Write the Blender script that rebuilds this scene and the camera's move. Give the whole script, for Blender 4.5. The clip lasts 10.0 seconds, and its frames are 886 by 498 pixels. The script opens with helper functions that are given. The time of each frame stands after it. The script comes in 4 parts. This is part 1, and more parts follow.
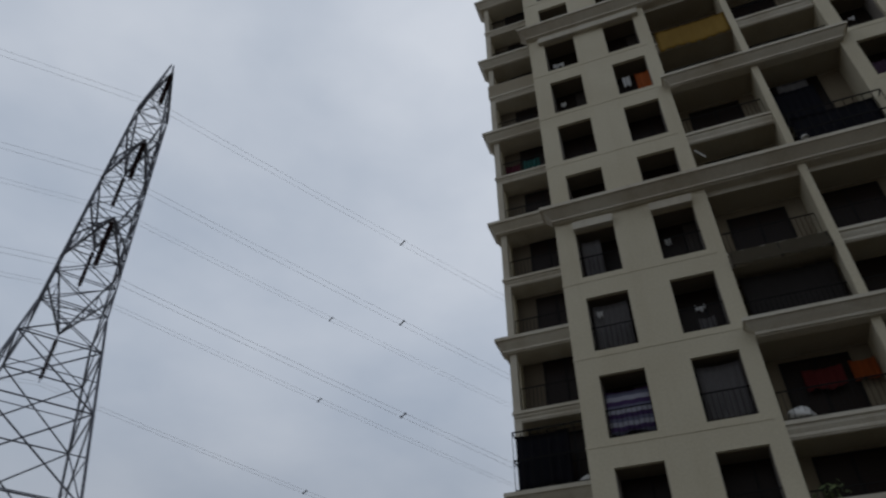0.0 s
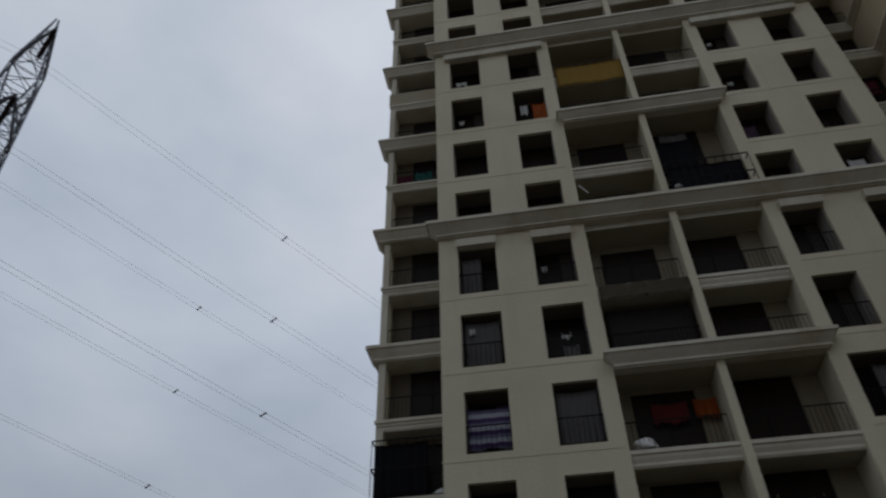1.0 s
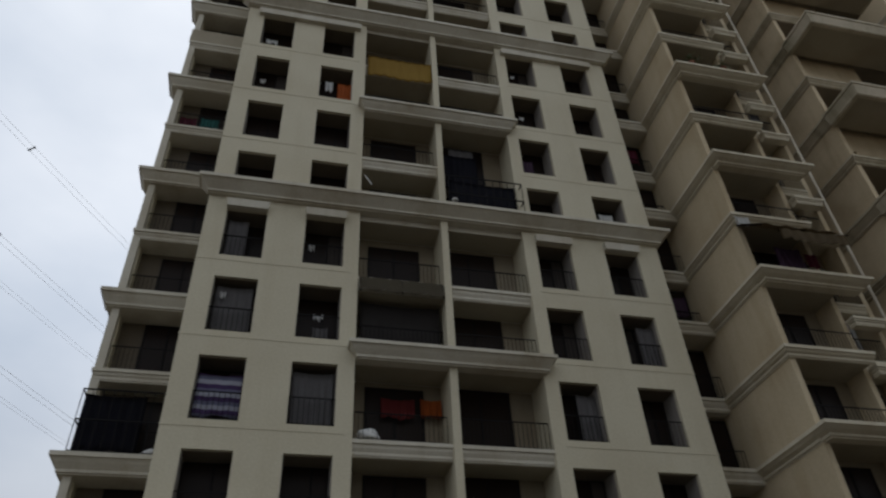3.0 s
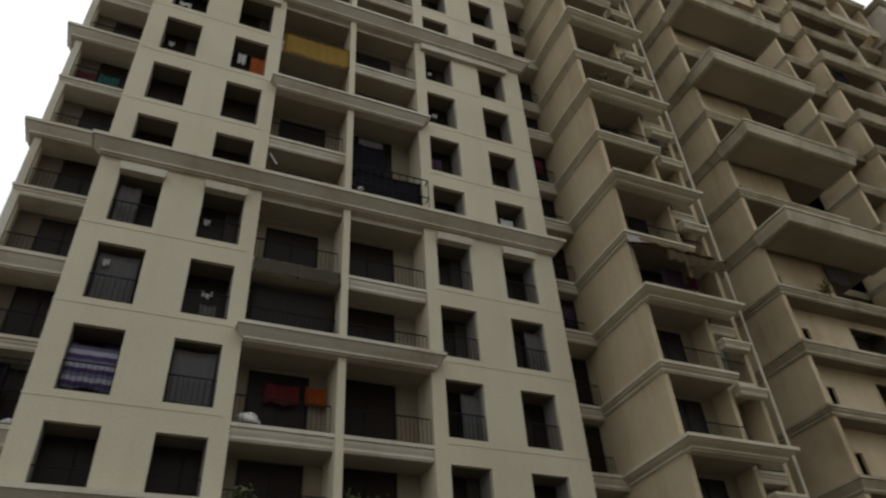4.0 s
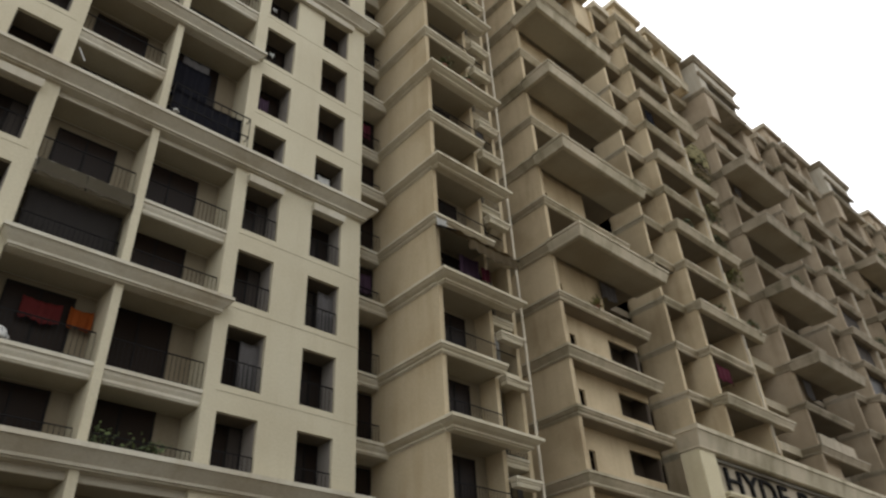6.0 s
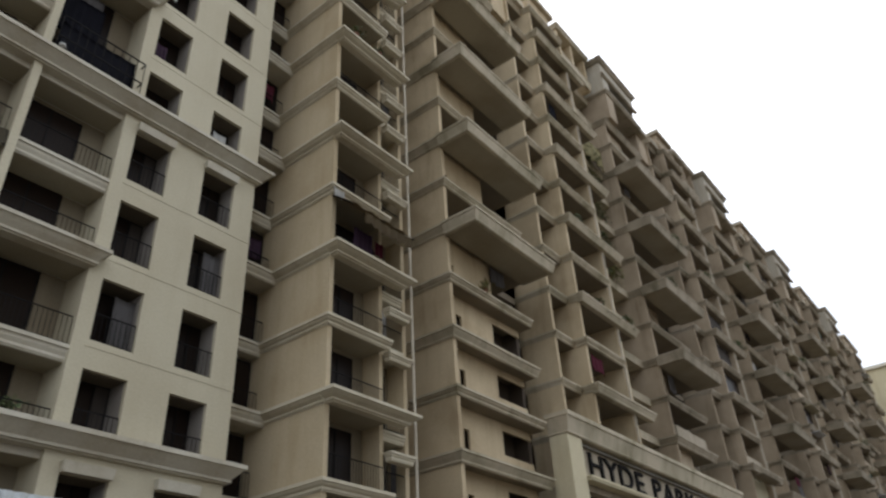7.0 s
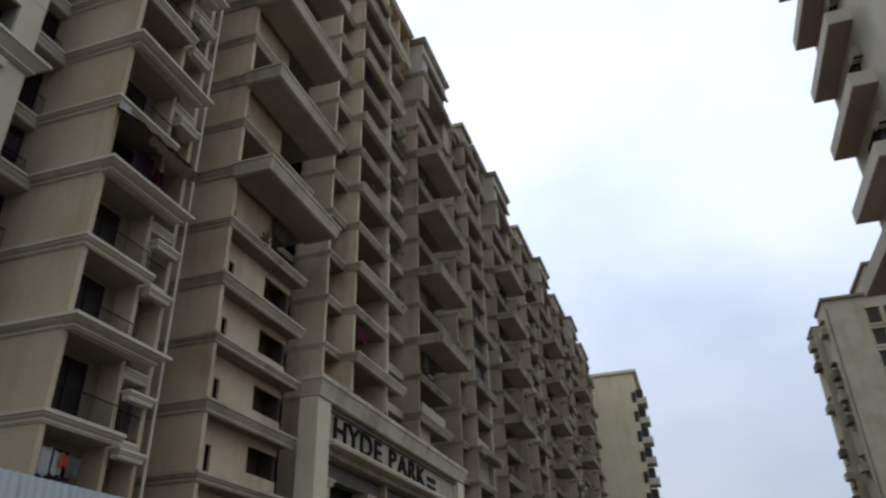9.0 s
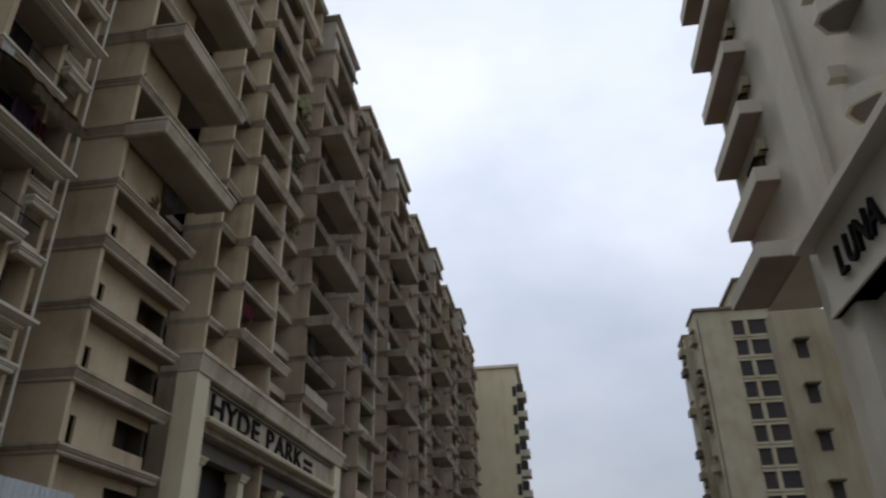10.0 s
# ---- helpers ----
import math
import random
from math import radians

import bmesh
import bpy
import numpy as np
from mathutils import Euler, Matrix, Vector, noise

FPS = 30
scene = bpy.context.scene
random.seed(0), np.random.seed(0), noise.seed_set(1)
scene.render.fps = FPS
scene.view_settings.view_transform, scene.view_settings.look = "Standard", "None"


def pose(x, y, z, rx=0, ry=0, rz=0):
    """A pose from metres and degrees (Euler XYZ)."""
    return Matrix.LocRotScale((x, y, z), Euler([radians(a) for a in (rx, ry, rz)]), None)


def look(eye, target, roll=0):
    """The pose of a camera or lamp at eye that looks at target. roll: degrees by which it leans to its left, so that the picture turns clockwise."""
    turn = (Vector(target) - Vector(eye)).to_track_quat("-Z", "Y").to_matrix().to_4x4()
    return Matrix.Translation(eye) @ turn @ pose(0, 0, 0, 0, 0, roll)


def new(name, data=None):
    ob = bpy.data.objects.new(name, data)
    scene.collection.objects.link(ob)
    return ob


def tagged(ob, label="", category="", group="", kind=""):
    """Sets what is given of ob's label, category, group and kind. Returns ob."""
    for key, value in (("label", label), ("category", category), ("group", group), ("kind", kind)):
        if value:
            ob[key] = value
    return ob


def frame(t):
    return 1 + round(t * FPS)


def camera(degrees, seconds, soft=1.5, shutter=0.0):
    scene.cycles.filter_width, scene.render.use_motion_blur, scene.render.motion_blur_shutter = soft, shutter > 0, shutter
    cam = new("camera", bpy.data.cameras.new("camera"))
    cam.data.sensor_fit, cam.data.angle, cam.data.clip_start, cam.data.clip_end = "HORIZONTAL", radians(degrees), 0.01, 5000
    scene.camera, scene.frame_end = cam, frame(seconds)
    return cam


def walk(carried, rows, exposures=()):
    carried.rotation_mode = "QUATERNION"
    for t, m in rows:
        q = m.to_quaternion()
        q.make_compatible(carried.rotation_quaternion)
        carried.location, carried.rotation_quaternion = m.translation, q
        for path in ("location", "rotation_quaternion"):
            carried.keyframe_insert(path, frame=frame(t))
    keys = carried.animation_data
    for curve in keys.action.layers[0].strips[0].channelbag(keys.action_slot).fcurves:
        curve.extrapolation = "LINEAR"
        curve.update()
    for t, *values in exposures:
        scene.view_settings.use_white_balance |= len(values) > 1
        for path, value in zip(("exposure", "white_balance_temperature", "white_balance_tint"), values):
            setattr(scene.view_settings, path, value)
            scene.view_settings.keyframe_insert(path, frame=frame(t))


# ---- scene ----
# x runs along the facades, y into them, z up; the viewer stands in the street and turns
cam = camera(62.58, 10.0, soft=2.3, shutter=0.4)
PATH = [
    (0.0, 20.80, 41.21, 0.21), (0.5, 15.34, 41.54, 0.34), (1.0, 9.35, 41.71, 1.11), (1.5, 3.83, 41.26, 1.76),
    (2.0, -2.53, 40.86, 2.26), (3.5, -17.60, 38.94, 2.85), (4.0, -22.54, 38.53, 3.18), (4.5, -27.20, 37.72, 3.07),
    (5.0, -32.02, 36.74, 3.01), (6.5, -46.41, 33.52, 2.75), (7.0, -51.37, 32.34, 2.96), (7.5, -56.49, 31.26, 3.00),
    (8.0, -62.30, 30.25, 2.86), (8.5, -66.97, 29.37, 1.86), (9.0, -71.65, 28.78, 1.45), (9.5, -76.14, 28.36, 1.51),
    (10.0, -81.12, 27.56, 0.92)]
EXPOSURES = [(0.0, 0.0, 6250, 10), (1.0, 0.0, 6250, 10), (2.0, 0.25, 6150, 10), (3.5, 0.72, 6650, 9), (4.0, 1.03, 7000, 8), (4.5, 1.6, 7600, 8), (5.0, 1.85, 7600, 8),
             (6.5, 1.65, 6800, 10), (7.5, 1.4, 6350, 10), (8.5, 1.02, 5850, 10), (9.2, 0.8, 6100, 12), (10.0, 0.64, 6250, 12)]
walk(cam, [(t, pose(0, 0, 1.6, 90 + p, r, w)) for t, w, p, r in PATH], EXPOSURES)

# ---- world and light: overcast sky ----
world = bpy.data.worlds.new("overcast_sky")
scene.world = world
world.use_nodes = True
wn, wl = world.node_tree.nodes, world.node_tree.links
wn.clear()
SUN_ELEV, SUN_ROT = radians(50), radians(70)
sky = wn.new("ShaderNodeTexSky")
sky.sky_type, sky.sun_disc, sky.sun_elevation, sky.sun_rotation = "NISHITA", False, SUN_ELEV, SUN_ROT
sky.dust_density, sky.air_density = 1.0, 1.0
coord = wn.new("ShaderNodeTexCoord")
stretch = wn.new("ShaderNodeMapping")
stretch.inputs["Scale"].default_value = (1.0, 1.0, 1.8)
clouds = wn.new("ShaderNodeTexNoise")
clouds.inputs["Scale"].default_value, clouds.inputs["Detail"].default_value = 2.2, 5.0
clouds.inputs["Roughness"].default_value = 0.5
tone = wn.new("ShaderNodeValToRGB")
tone.color_ramp.elements[0].position, tone.color_ramp.elements[0].color = 0.3, (0.50, 0.56, 0.65, 1)
tone.color_ramp.elements[1].position, tone.color_ramp.elements[1].color = 0.72, (0.80, 0.83, 0.88, 1)
veil = wn.new("ShaderNodeBackground")
veil.inputs["Strength"].default_value = 0.80
blue = wn.new("ShaderNodeBackground")
blue.inputs["Strength"].default_value = 0.05
both = wn.new("ShaderNodeMixShader")
both.inputs["Fac"].default_value = 0.12
wout = wn.new("ShaderNodeOutputWorld")
wl.new(coord.outputs["Generated"], stretch.inputs["Vector"])
wl.new(stretch.outputs["Vector"], clouds.inputs["Vector"])
wl.new(clouds.outputs["Fac"], tone.inputs["Fac"])
# the cloud is brightest round the hidden sun
toward = wn.new("ShaderNodeVectorMath")
toward.operation = "DOT_PRODUCT"
toward.inputs[1].default_value = (0.604, 0.22, 0.766)
glow = wn.new("ShaderNodeMapRange")
glow.interpolation_type = "SMOOTHSTEP"
glow.inputs["From Min"].default_value, glow.inputs["From Max"].default_value = 0.3, 1.0
glow.inputs["To Min"].default_value, glow.inputs["To Max"].default_value = 1.05, 1.1
gain = wn.new("ShaderNodeVectorMath")
gain.operation = "SCALE"
wl.new(coord.outputs["Generated"], toward.inputs[0])
wl.new(toward.outputs["Value"], glow.inputs["Value"])
wl.new(tone.outputs["Color"], gain.inputs[0])
wl.new(glow.outputs[0], gain.inputs["Scale"])
# thicker, dimmer haze low over the horizon
apart = wn.new("ShaderNodeSeparateXYZ")
haze = wn.new("ShaderNodeMapRange")
haze.interpolation_type = "SMOOTHSTEP"
haze.inputs["From Min"].default_value, haze.inputs["From Max"].default_value = 0.05, 0.6
haze.inputs["To Min"].default_value, haze.inputs["To Max"].default_value = 0.5, 1.0
dim = wn.new("ShaderNodeVectorMath")
dim.operation = "SCALE"
wl.new(coord.outputs["Generated"], apart.inputs[0])
wl.new(apart.outputs["Z"], haze.inputs["Value"])
wl.new(gain.outputs[0], dim.inputs[0])
wl.new(haze.outputs[0], dim.inputs["Scale"])
wl.new(dim.outputs[0], veil.inputs["Color"])
wl.new(sky.outputs["Color"], blue.inputs["Color"])
wl.new(veil.outputs[0], both.inputs[1])
wl.new(blue.outputs[0], both.inputs[2])
wl.new(both.outputs[0], wout.inputs["Surface"])

sun = new("sun", bpy.data.lights.new("sun", "SUN"))
sun.data.energy, sun.data.angle, sun.data.color = 0.6, radians(30), (1.0, 0.96, 0.9)
sun.matrix_world = look((94, 34, 119), (0, 0, 0))


# ---- materials ----
def material(name, colour, rough=0.8, metal=0.0, stain=0.25, dirt=(0.25, 0.21, 0.16), grain=14.0, bump=0.15, streak=0.0, spec=0.3):
    m = bpy.data.materials.new(name)
    m.use_nodes = True
    n, l = m.node_tree.nodes, m.node_tree.links
    b = n["Principled BSDF"]
    b.inputs["Roughness"].default_value, b.inputs["Metallic"].default_value = rough, metal
    b.inputs["Specular IOR Level"].default_value = spec
    co = n.new("ShaderNodeTexCoord")
    big = n.new("ShaderNodeTexNoise")
    big.inputs["Scale"].default_value, big.inputs["Detail"].default_value = 0.35, 6.0
    fine = n.new("ShaderNodeTexNoise")
    fine.inputs["Scale"].default_value, fine.inputs["Detail"].default_value = grain, 4.0
    mp = n.new("ShaderNodeMapping")
    mp.inputs["Scale"].default_value = (1.1, 1.1, 0.12)
    run = n.new("ShaderNodeTexNoise")
    run.inputs["Scale"].default_value, run.inputs["Detail"].default_value = 1.0, 7.0
    run.inputs["Roughness"].default_value = 0.62
    geo = n.new("ShaderNodeNewGeometry")
    l.new(geo.outputs["Position"], big.inputs["Vector"])
    l.new(geo.outputs["Position"], fine.inputs["Vector"])
    l.new(geo.outputs["Position"], mp.inputs["Vector"])
    l.new(mp.outputs["Vector"], run.inputs["Vector"])
    r1 = n.new("ShaderNodeMapRange")
    r1.inputs["From Min"].default_value, r1.inputs["From Max"].default_value = 0.42, 0.75
    r1.inputs["To Min"].default_value, r1.inputs["To Max"].default_value = 0.0, stain
    l.new(big.outputs["Fac"], r1.inputs["Value"])
    r2 = n.new("ShaderNodeMapRange")
    r2.inputs["From Min"].default_value, r2.inputs["From Max"].default_value = 0.5, 0.78
    r2.inputs["To Min"].default_value, r2.inputs["To Max"].default_value = 0.0, streak
    l.new(run.outputs["Fac"], r2.inputs["Value"])
    add = n.new("ShaderNodeMath")
    add.operation, add.use_clamp = "ADD", True
    l.new(r1.outputs[0], add.inputs[0])
    l.new(r2.outputs[0], add.inputs[1])
    mix = n.new("ShaderNodeMix")
    mix.data_type = "RGBA"
    mix.inputs["A"].default_value = (*colour, 1)
    mix.inputs["B"].default_value = (*[c * d * 2.2 for c, d in zip(colour, dirt)], 1)
    l.new(add.outputs[0], mix.inputs["Factor"])
    speck = n.new("ShaderNodeMix")
    speck.data_type, speck.blend_type = "RGBA", "MULTIPLY"
    speck.inputs["Factor"].default_value = 0.25
    l.new(mix.outputs["Result"], speck.inputs["A"])
    l.new(fine.outputs["Fac"], speck.inputs["B"])
    l.new(speck.outputs["Result"], b.inputs["Base Color"])
    if bump:
        bp = n.new("ShaderNodeBump")
        bp.inputs["Strength"].default_value, bp.inputs["Distance"].default_value = bump, 0.02
        l.new(fine.outputs["Fac"], bp.inputs["Height"])
        l.new(bp.outputs["Normal"], b.inputs["Normal"])
    return m


CREAM = material("cream_paint", (0.59, 0.535, 0.395), 0.75, stain=0.22, streak=0.2)
TRIM = material("pale_trim_paint", (0.60, 0.56, 0.46), 0.7, stain=0.5, streak=0.5)
PLASTER = material("beige_plaster", (0.57, 0.47, 0.315), 0.9, stain=0.45, streak=0.4, dirt=(0.27, 0.23, 0.17))
PLASTER_TRIM = material("weathered_trim", (0.65, 0.59, 0.455), 0.9, stain=0.4, streak=0.5)
ROW_TRIM = material("mouldy_trim", (0.58, 0.505, 0.38), 0.95, stain=0.7, dirt=(0.2, 0.205, 0.17), streak=0.7)
ROW_PLASTER = material("patchy_plaster", (0.65, 0.53, 0.355), 0.95, stain=0.75, streak=0.6, dirt=(0.26, 0.24, 0.215))
BARE_PLASTER = material("bare_cement_plaster", (0.47, 0.38, 0.275), 0.95, stain=0.8, streak=0.75, dirt=(0.25, 0.24, 0.22))
BARE_TRIM = material("blackened_cement_trim", (0.45, 0.385, 0.295), 0.95, stain=0.8, dirt=(0.19, 0.195, 0.17), streak=0.8)
# plaster darkened for the shade in recesses; plain dark brown on small far parts
INNER = material("shaded_inner_plaster", (0.15, 0.125, 0.092), 0.9, stain=0.4, streak=0.3)
# ceiling colour lowered for balcony shade; plain dull grey on one sheet
CEILING = material("dull_shaded_ceiling", (0.37, 0.325, 0.24), 0.9, stain=0.5)
# wall colour lowered for the shade at the back of the balconies
BAY_BACK = material("shaded_balcony_wall", (0.27, 0.23, 0.165), 0.9, stain=0.45, streak=0.3)
# concrete darkened for the shade under slabs; plain dark tone on far roofs
SOFFIT = material("shaded_soffit_concrete", (0.25, 0.21, 0.155), 0.9, stain=0.5)
# brown lowered to the darkness of the unlit rooms in the row
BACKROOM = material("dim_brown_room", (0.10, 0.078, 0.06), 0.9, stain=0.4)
# grey lowered to the tone of a shaded niche; also under canted balconies
REVEAL = material("shaded_grey_wall", (0.27, 0.245, 0.22), 0.9, stain=0.4, streak=0.3)
# near black that stands for the darkness of unlit rooms and openings
DARK = material("dark_interior", (0.045, 0.038, 0.035), 0.7, stain=0.3)
CURTAIN_DARK = material("dim_curtain", (0.06, 0.05, 0.044), 0.9, stain=0.5, grain=5.0, bump=0.0)
GLASS = material("tinted_glass", (0.022, 0.015, 0.012), 0.35, stain=0.6, bump=0.0, spec=0.08)
IRON = material("black_iron", (0.014, 0.013, 0.013), 0.75, bump=0.05, spec=0.12)
STEEL = material("galvanised_steel", (0.12, 0.13, 0.16), 0.6, metal=0.3, bump=0.05)
CERAMIC = material("brown_ceramic", (0.035, 0.02, 0.022), 0.25, bump=0.0)
PIPE = material("pale_pvc", (0.62, 0.56, 0.45), 0.7, bump=0.0, streak=0.3)
PORTAL = material("portal_render", (0.70, 0.63, 0.44), 0.85, stain=0.3, streak=0.3)
# grey darkened for the shade inside the portal; also on the name frame
FASCIA = material("shaded_fascia_grey", (0.2, 0.185, 0.155), 0.8, stain=0.6, streak=0.5)
FAR_CREAM = material("far_cream_render", (0.50, 0.45, 0.315), 0.9, stain=0.5, streak=0.25)
YELLOW = material("yellow_render", (0.72, 0.64, 0.43), 0.85, stain=0.2, streak=0.3)
TOWER = material("tower_render", (0.50, 0.455, 0.37), 0.85, stain=0.3, streak=0.4)
OLIVE = material("stained_render", (0.42, 0.375, 0.255), 0.9, stain=0.5, streak=0.5)
GREY = material("grey_render", (0.78, 0.73, 0.61), 0.85, stain=0.4, streak=0.06)
WHITE = material("white_sheet_metal", (0.62, 0.66, 0.67), 0.5, metal=0.1, stain=0.2)
EARTH = material("dusty_ground", (0.14, 0.115, 0.086), 0.95, stain=0.5, grain=6.0)
ASPHALT = material("asphalt", (0.06, 0.06, 0.062), 0.9, grain=40.0)
ALUMINIUM = material("weathered_aluminium", (0.5, 0.51, 0.53), 0.5, metal=0.5, bump=0.0)
BLACK = material("black_letters", (0.012, 0.011, 0.011), 0.9, bump=0.0, spec=0.1)


# ---- helpers for building ----
def bx(bm, x0, x1, y0, y1, z0, z1, front=0.0, left=0.0, right=0.0):
    """A box; its underside is drawn in by front, left and right, which gives a sloped cove."""
    low = [(x0 + left, y0 + front, z0), (x1 - right, y0 + front, z0), (x1 - right, y1, z0), (x0 + left, y1, z0)]
    top = [(x0, y0, z1), (x1, y0, z1), (x1, y1, z1), (x0, y1, z1)]
    v = [bm.verts.new(p) for p in low + top]
    for f in ((3, 2, 1, 0), (4, 5, 6, 7), (0, 1, 5, 4), (1, 2, 6, 5), (2, 3, 7, 6), (3, 0, 4, 7)):
        bm.faces.new([v[i] for i in f])


def boxes(*rows):
    bm = bmesh.new()
    for r in rows:
        bx(bm, *r)
    return bm


def to_mesh(name, bm, mat):
    me = bpy.data.meshes.new(name)
    bm.to_mesh(me)
    bm.free()
    me.materials.append(mat)
    return me


def place(name, me, parent, x=0.0, y=0.0, z=0.0, label=""):
    ob = new(name, me)
    if name == "railing":
        ob["kind"] = "stuff"
    ob.parent = parent
    ob.location = (x, y, z)
    return tagged(ob, label)


def part(name, bm, mat, parent, label=""):
    return place(name, to_mesh(name, bm, mat), parent, label=label)


def thing(name, label, category, group="", kind="", at=(0, 0, 0)):
    ob = new(name)
    ob.location = at
    ob.empty_display_size = 0.5
    return tagged(ob, label, category, group, kind)


def slab(x0, x1, y0, y1, top, h, left=False, right=False, lip=0.12, cove=0.28, front=True):
    """A balcony slab with a moulded edge in one closed mesh: lip, hollow cove and a base strip."""
    rings = [(top, 0.0), (top - lip, 0.0), (top - lip, 0.05), (top - lip - 0.3 * (h - lip), cove * 0.42), (top - h + 0.14, cove * 0.85),
             (top - h + 0.12, cove * 0.78), (top - h + 0.05, cove * 0.8), (top - h + 0.04, cove), (top - h, cove)]
    bm = bmesh.new()
    loops = []
    for z, d in rings:
        xa, xb, ya = x0 + (d if left else 0), x1 - (d if right else 0), y0 + (d if front else 0)
        loops.append([bm.verts.new(p) for p in ((xa, ya, z), (xb, ya, z), (xb, y1, z), (xa, y1, z))])
    bm.faces.new(loops[0])
    for u, v in zip(loops, loops[1:]):
        for i in range(4):
            bm.faces.new((u[i], v[i], v[(i + 1) % 4], u[(i + 1) % 4]))
    bm.faces.new(loops[-1][::-1])
    return bm


def railing(w, h=0.95, step=0.14):
    bm = bmesh.new()
    for z in (0.08, h):
        bx(bm, 0, w, -0.02, 0.02, z - 0.014, z + 0.014)
    k = max(2, int(w / step))
    for i in range(k + 1):
        x = i * w / k
        bx(bm, x - 0.008, x + 0.008, -0.008, 0.008, 0.08, h)
    return bm


FLOORS = [2.2 + 3 * i for i in range(16)]          # floor levels, 2.2 to 47.2
ROOF = 50.2
RAIL14, RAIL30 = to_mesh("railing", railing(1.4), IRON), to_mesh("railing", railing(2.9), IRON)


def door_set(w, h):
    """A sliding glass door: dark panes in a slim frame, drawn on a back wall at y = 0."""
    fr = bmesh.new()
    for x in (0.0, w * 0.5 - 0.03, w - 0.06):
        bx(fr, x, x + 0.06, -0.06, 0.0, 0, h)
    for z in (0.0, h - 0.06):
        bx(fr, 0.06, w - 0.06, -0.055, 0.0, z, z + 0.06)
    pane = bmesh.new()
    bx(pane, 0.06, w - 0.06, -0.03, -0.004, 0.06, h - 0.06)
    return to_mesh("door_frame", fr, IRON), to_mesh("pane", pane, GLASS)


DOOR_S, DOOR_M, DOOR_B, DOOR_L = door_set(0.9, 2.15), door_set(1.65, 2.36), door_set(1.95, 2.25), door_set(2.1, 2.4)


def glass_door(kind, parent, x, y, z):
    f = place("glass_door", kind[0], parent, x, y, z)
    place("pane", kind[1], f)
    return f


# ---- ground and street ----
gm = boxes((-2500, 2500, -2500, 2500, -0.5, 0.0))
ground = tagged(new("ground", to_mesh("ground", gm, EARTH)), "dusty brown bare earth round the buildings", "ground", kind="structure")
road = tagged(new("road", to_mesh("road", boxes((-120, 400, -6, 5.5, 0.0, 0.03)), ASPHALT)), "dark grey asphalt street between the blocks", "road", kind="structure")

# ---- cream apartment block opposite the viewer ----
block_a = thing("apartment_building", "cream painted apartment tower with deep window openings and moulded cornices", "building", at=(0, 0, 0))
WIN_X = [(-2.4, -1.0), (0.36, 1.76), (9.1, 10.52), (11.95, 13.35)]
SILL, HEAD = 0.16, 2.28
wall = bmesh.new()
AY = 20.0
BAY = 1.3
for x0, x1 in ((-3.1, -2.4), (-1.0, 0.36), (1.76, 2.3), (8.6, 9.1), (10.52, 11.95), (13.35, 14.3)):
    bx(wall, x0, x1, AY, AY + 1.9, 0, ROOF)
for (x0, x1) in WIN_X:
    bx(wall, x0, x1, AY, AY + 1.0, 0, FLOORS[0] + SILL)
    for z in FLOORS:
        bx(wall, x0, x1, AY, AY + 1.0, z + HEAD, z + 3.0 + SILL)
part("wall", wall, CREAM, block_a)
# core walls: recess shade is painted into their colour
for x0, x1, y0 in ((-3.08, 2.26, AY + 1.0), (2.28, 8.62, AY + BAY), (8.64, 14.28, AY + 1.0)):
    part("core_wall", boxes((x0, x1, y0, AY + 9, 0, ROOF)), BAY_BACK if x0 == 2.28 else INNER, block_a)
# thin string courses at each floor
courses = [to_mesh("string_course", boxes((x0, x1, AY - 0.012, AY, -0.05, 0.01)), CREAM) for x0, x1 in ((-3.12, 2.04), (9.02, 14.32))]
for z in FLOORS:
    if z not in (8.2, 20.2, 32.2, 44.2):
        for course in courses:
            place("string_course", course, block_a, z=z)
sill = to_mesh("window_sill", boxes((0.0, 1.4, 0.01, 0.4, 0.0, 0.03)), CREAM)
def window_frame():
    bm = bmesh.new()
    for x in (0.0, 0.86, 1.35):
        bx(bm, x, x + 0.05, -0.05, 0.02, 0.0, 2.12)
    for z in (0.0, 2.07):
        bx(bm, 0.05, 1.35, -0.045, 0.015, z, z + 0.05)
    return to_mesh("window_frame", bm, IRON)


FRAME = window_frame()
PANE_WIDE = [to_mesh("pane", boxes((0.05, 0.86, -0.01, 0.01, 0.05, 2.07)), m) for m in (GLASS, CURTAIN_DARK)]
PANE_SLIM = [to_mesh("pane", boxes((0.91, 1.35, -0.01, 0.01, 0.05, 2.07)), m) for m in (GLASS, CURTAIN_DARK)]
# added linings carry the niche's shade as colour: dark head, greyer jambs
LINING = to_mesh("head_shade_lining", boxes((0.0, 1.4, 0.13, 0.9, 2.1, 2.12)), INNER)
JAMBS = [to_mesh("jamb_shade_lining", boxes((x0, x0 + 0.02, 0.13, 0.9, 0.03, 2.1)), REVEAL) for x0 in (0.0, 1.38)]
dice = random.Random(3)
for i, z in enumerate(FLOORS):
    for j, (x0, x1) in enumerate(WIN_X):
        w = place("window", sill, block_a, x0, AY, z + SILL)
        if z < 19:
            place("railing", RAIL14, w, 0, 0.1, 0)
        place("window_frame", FRAME, w, 0, 0.92, 0)
        place("pane", PANE_WIDE[dice.random() < (0.3 if z < 19 else 0.08)], w, 0, 0.92, 0)
        place("pane", PANE_SLIM[dice.random() < (0.4 if z < 19 else 0.1)], w, 0, 0.92, 0)
        place("head_shade_lining", LINING, w)
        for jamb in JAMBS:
            place("jamb_shade_lining", jamb, w)
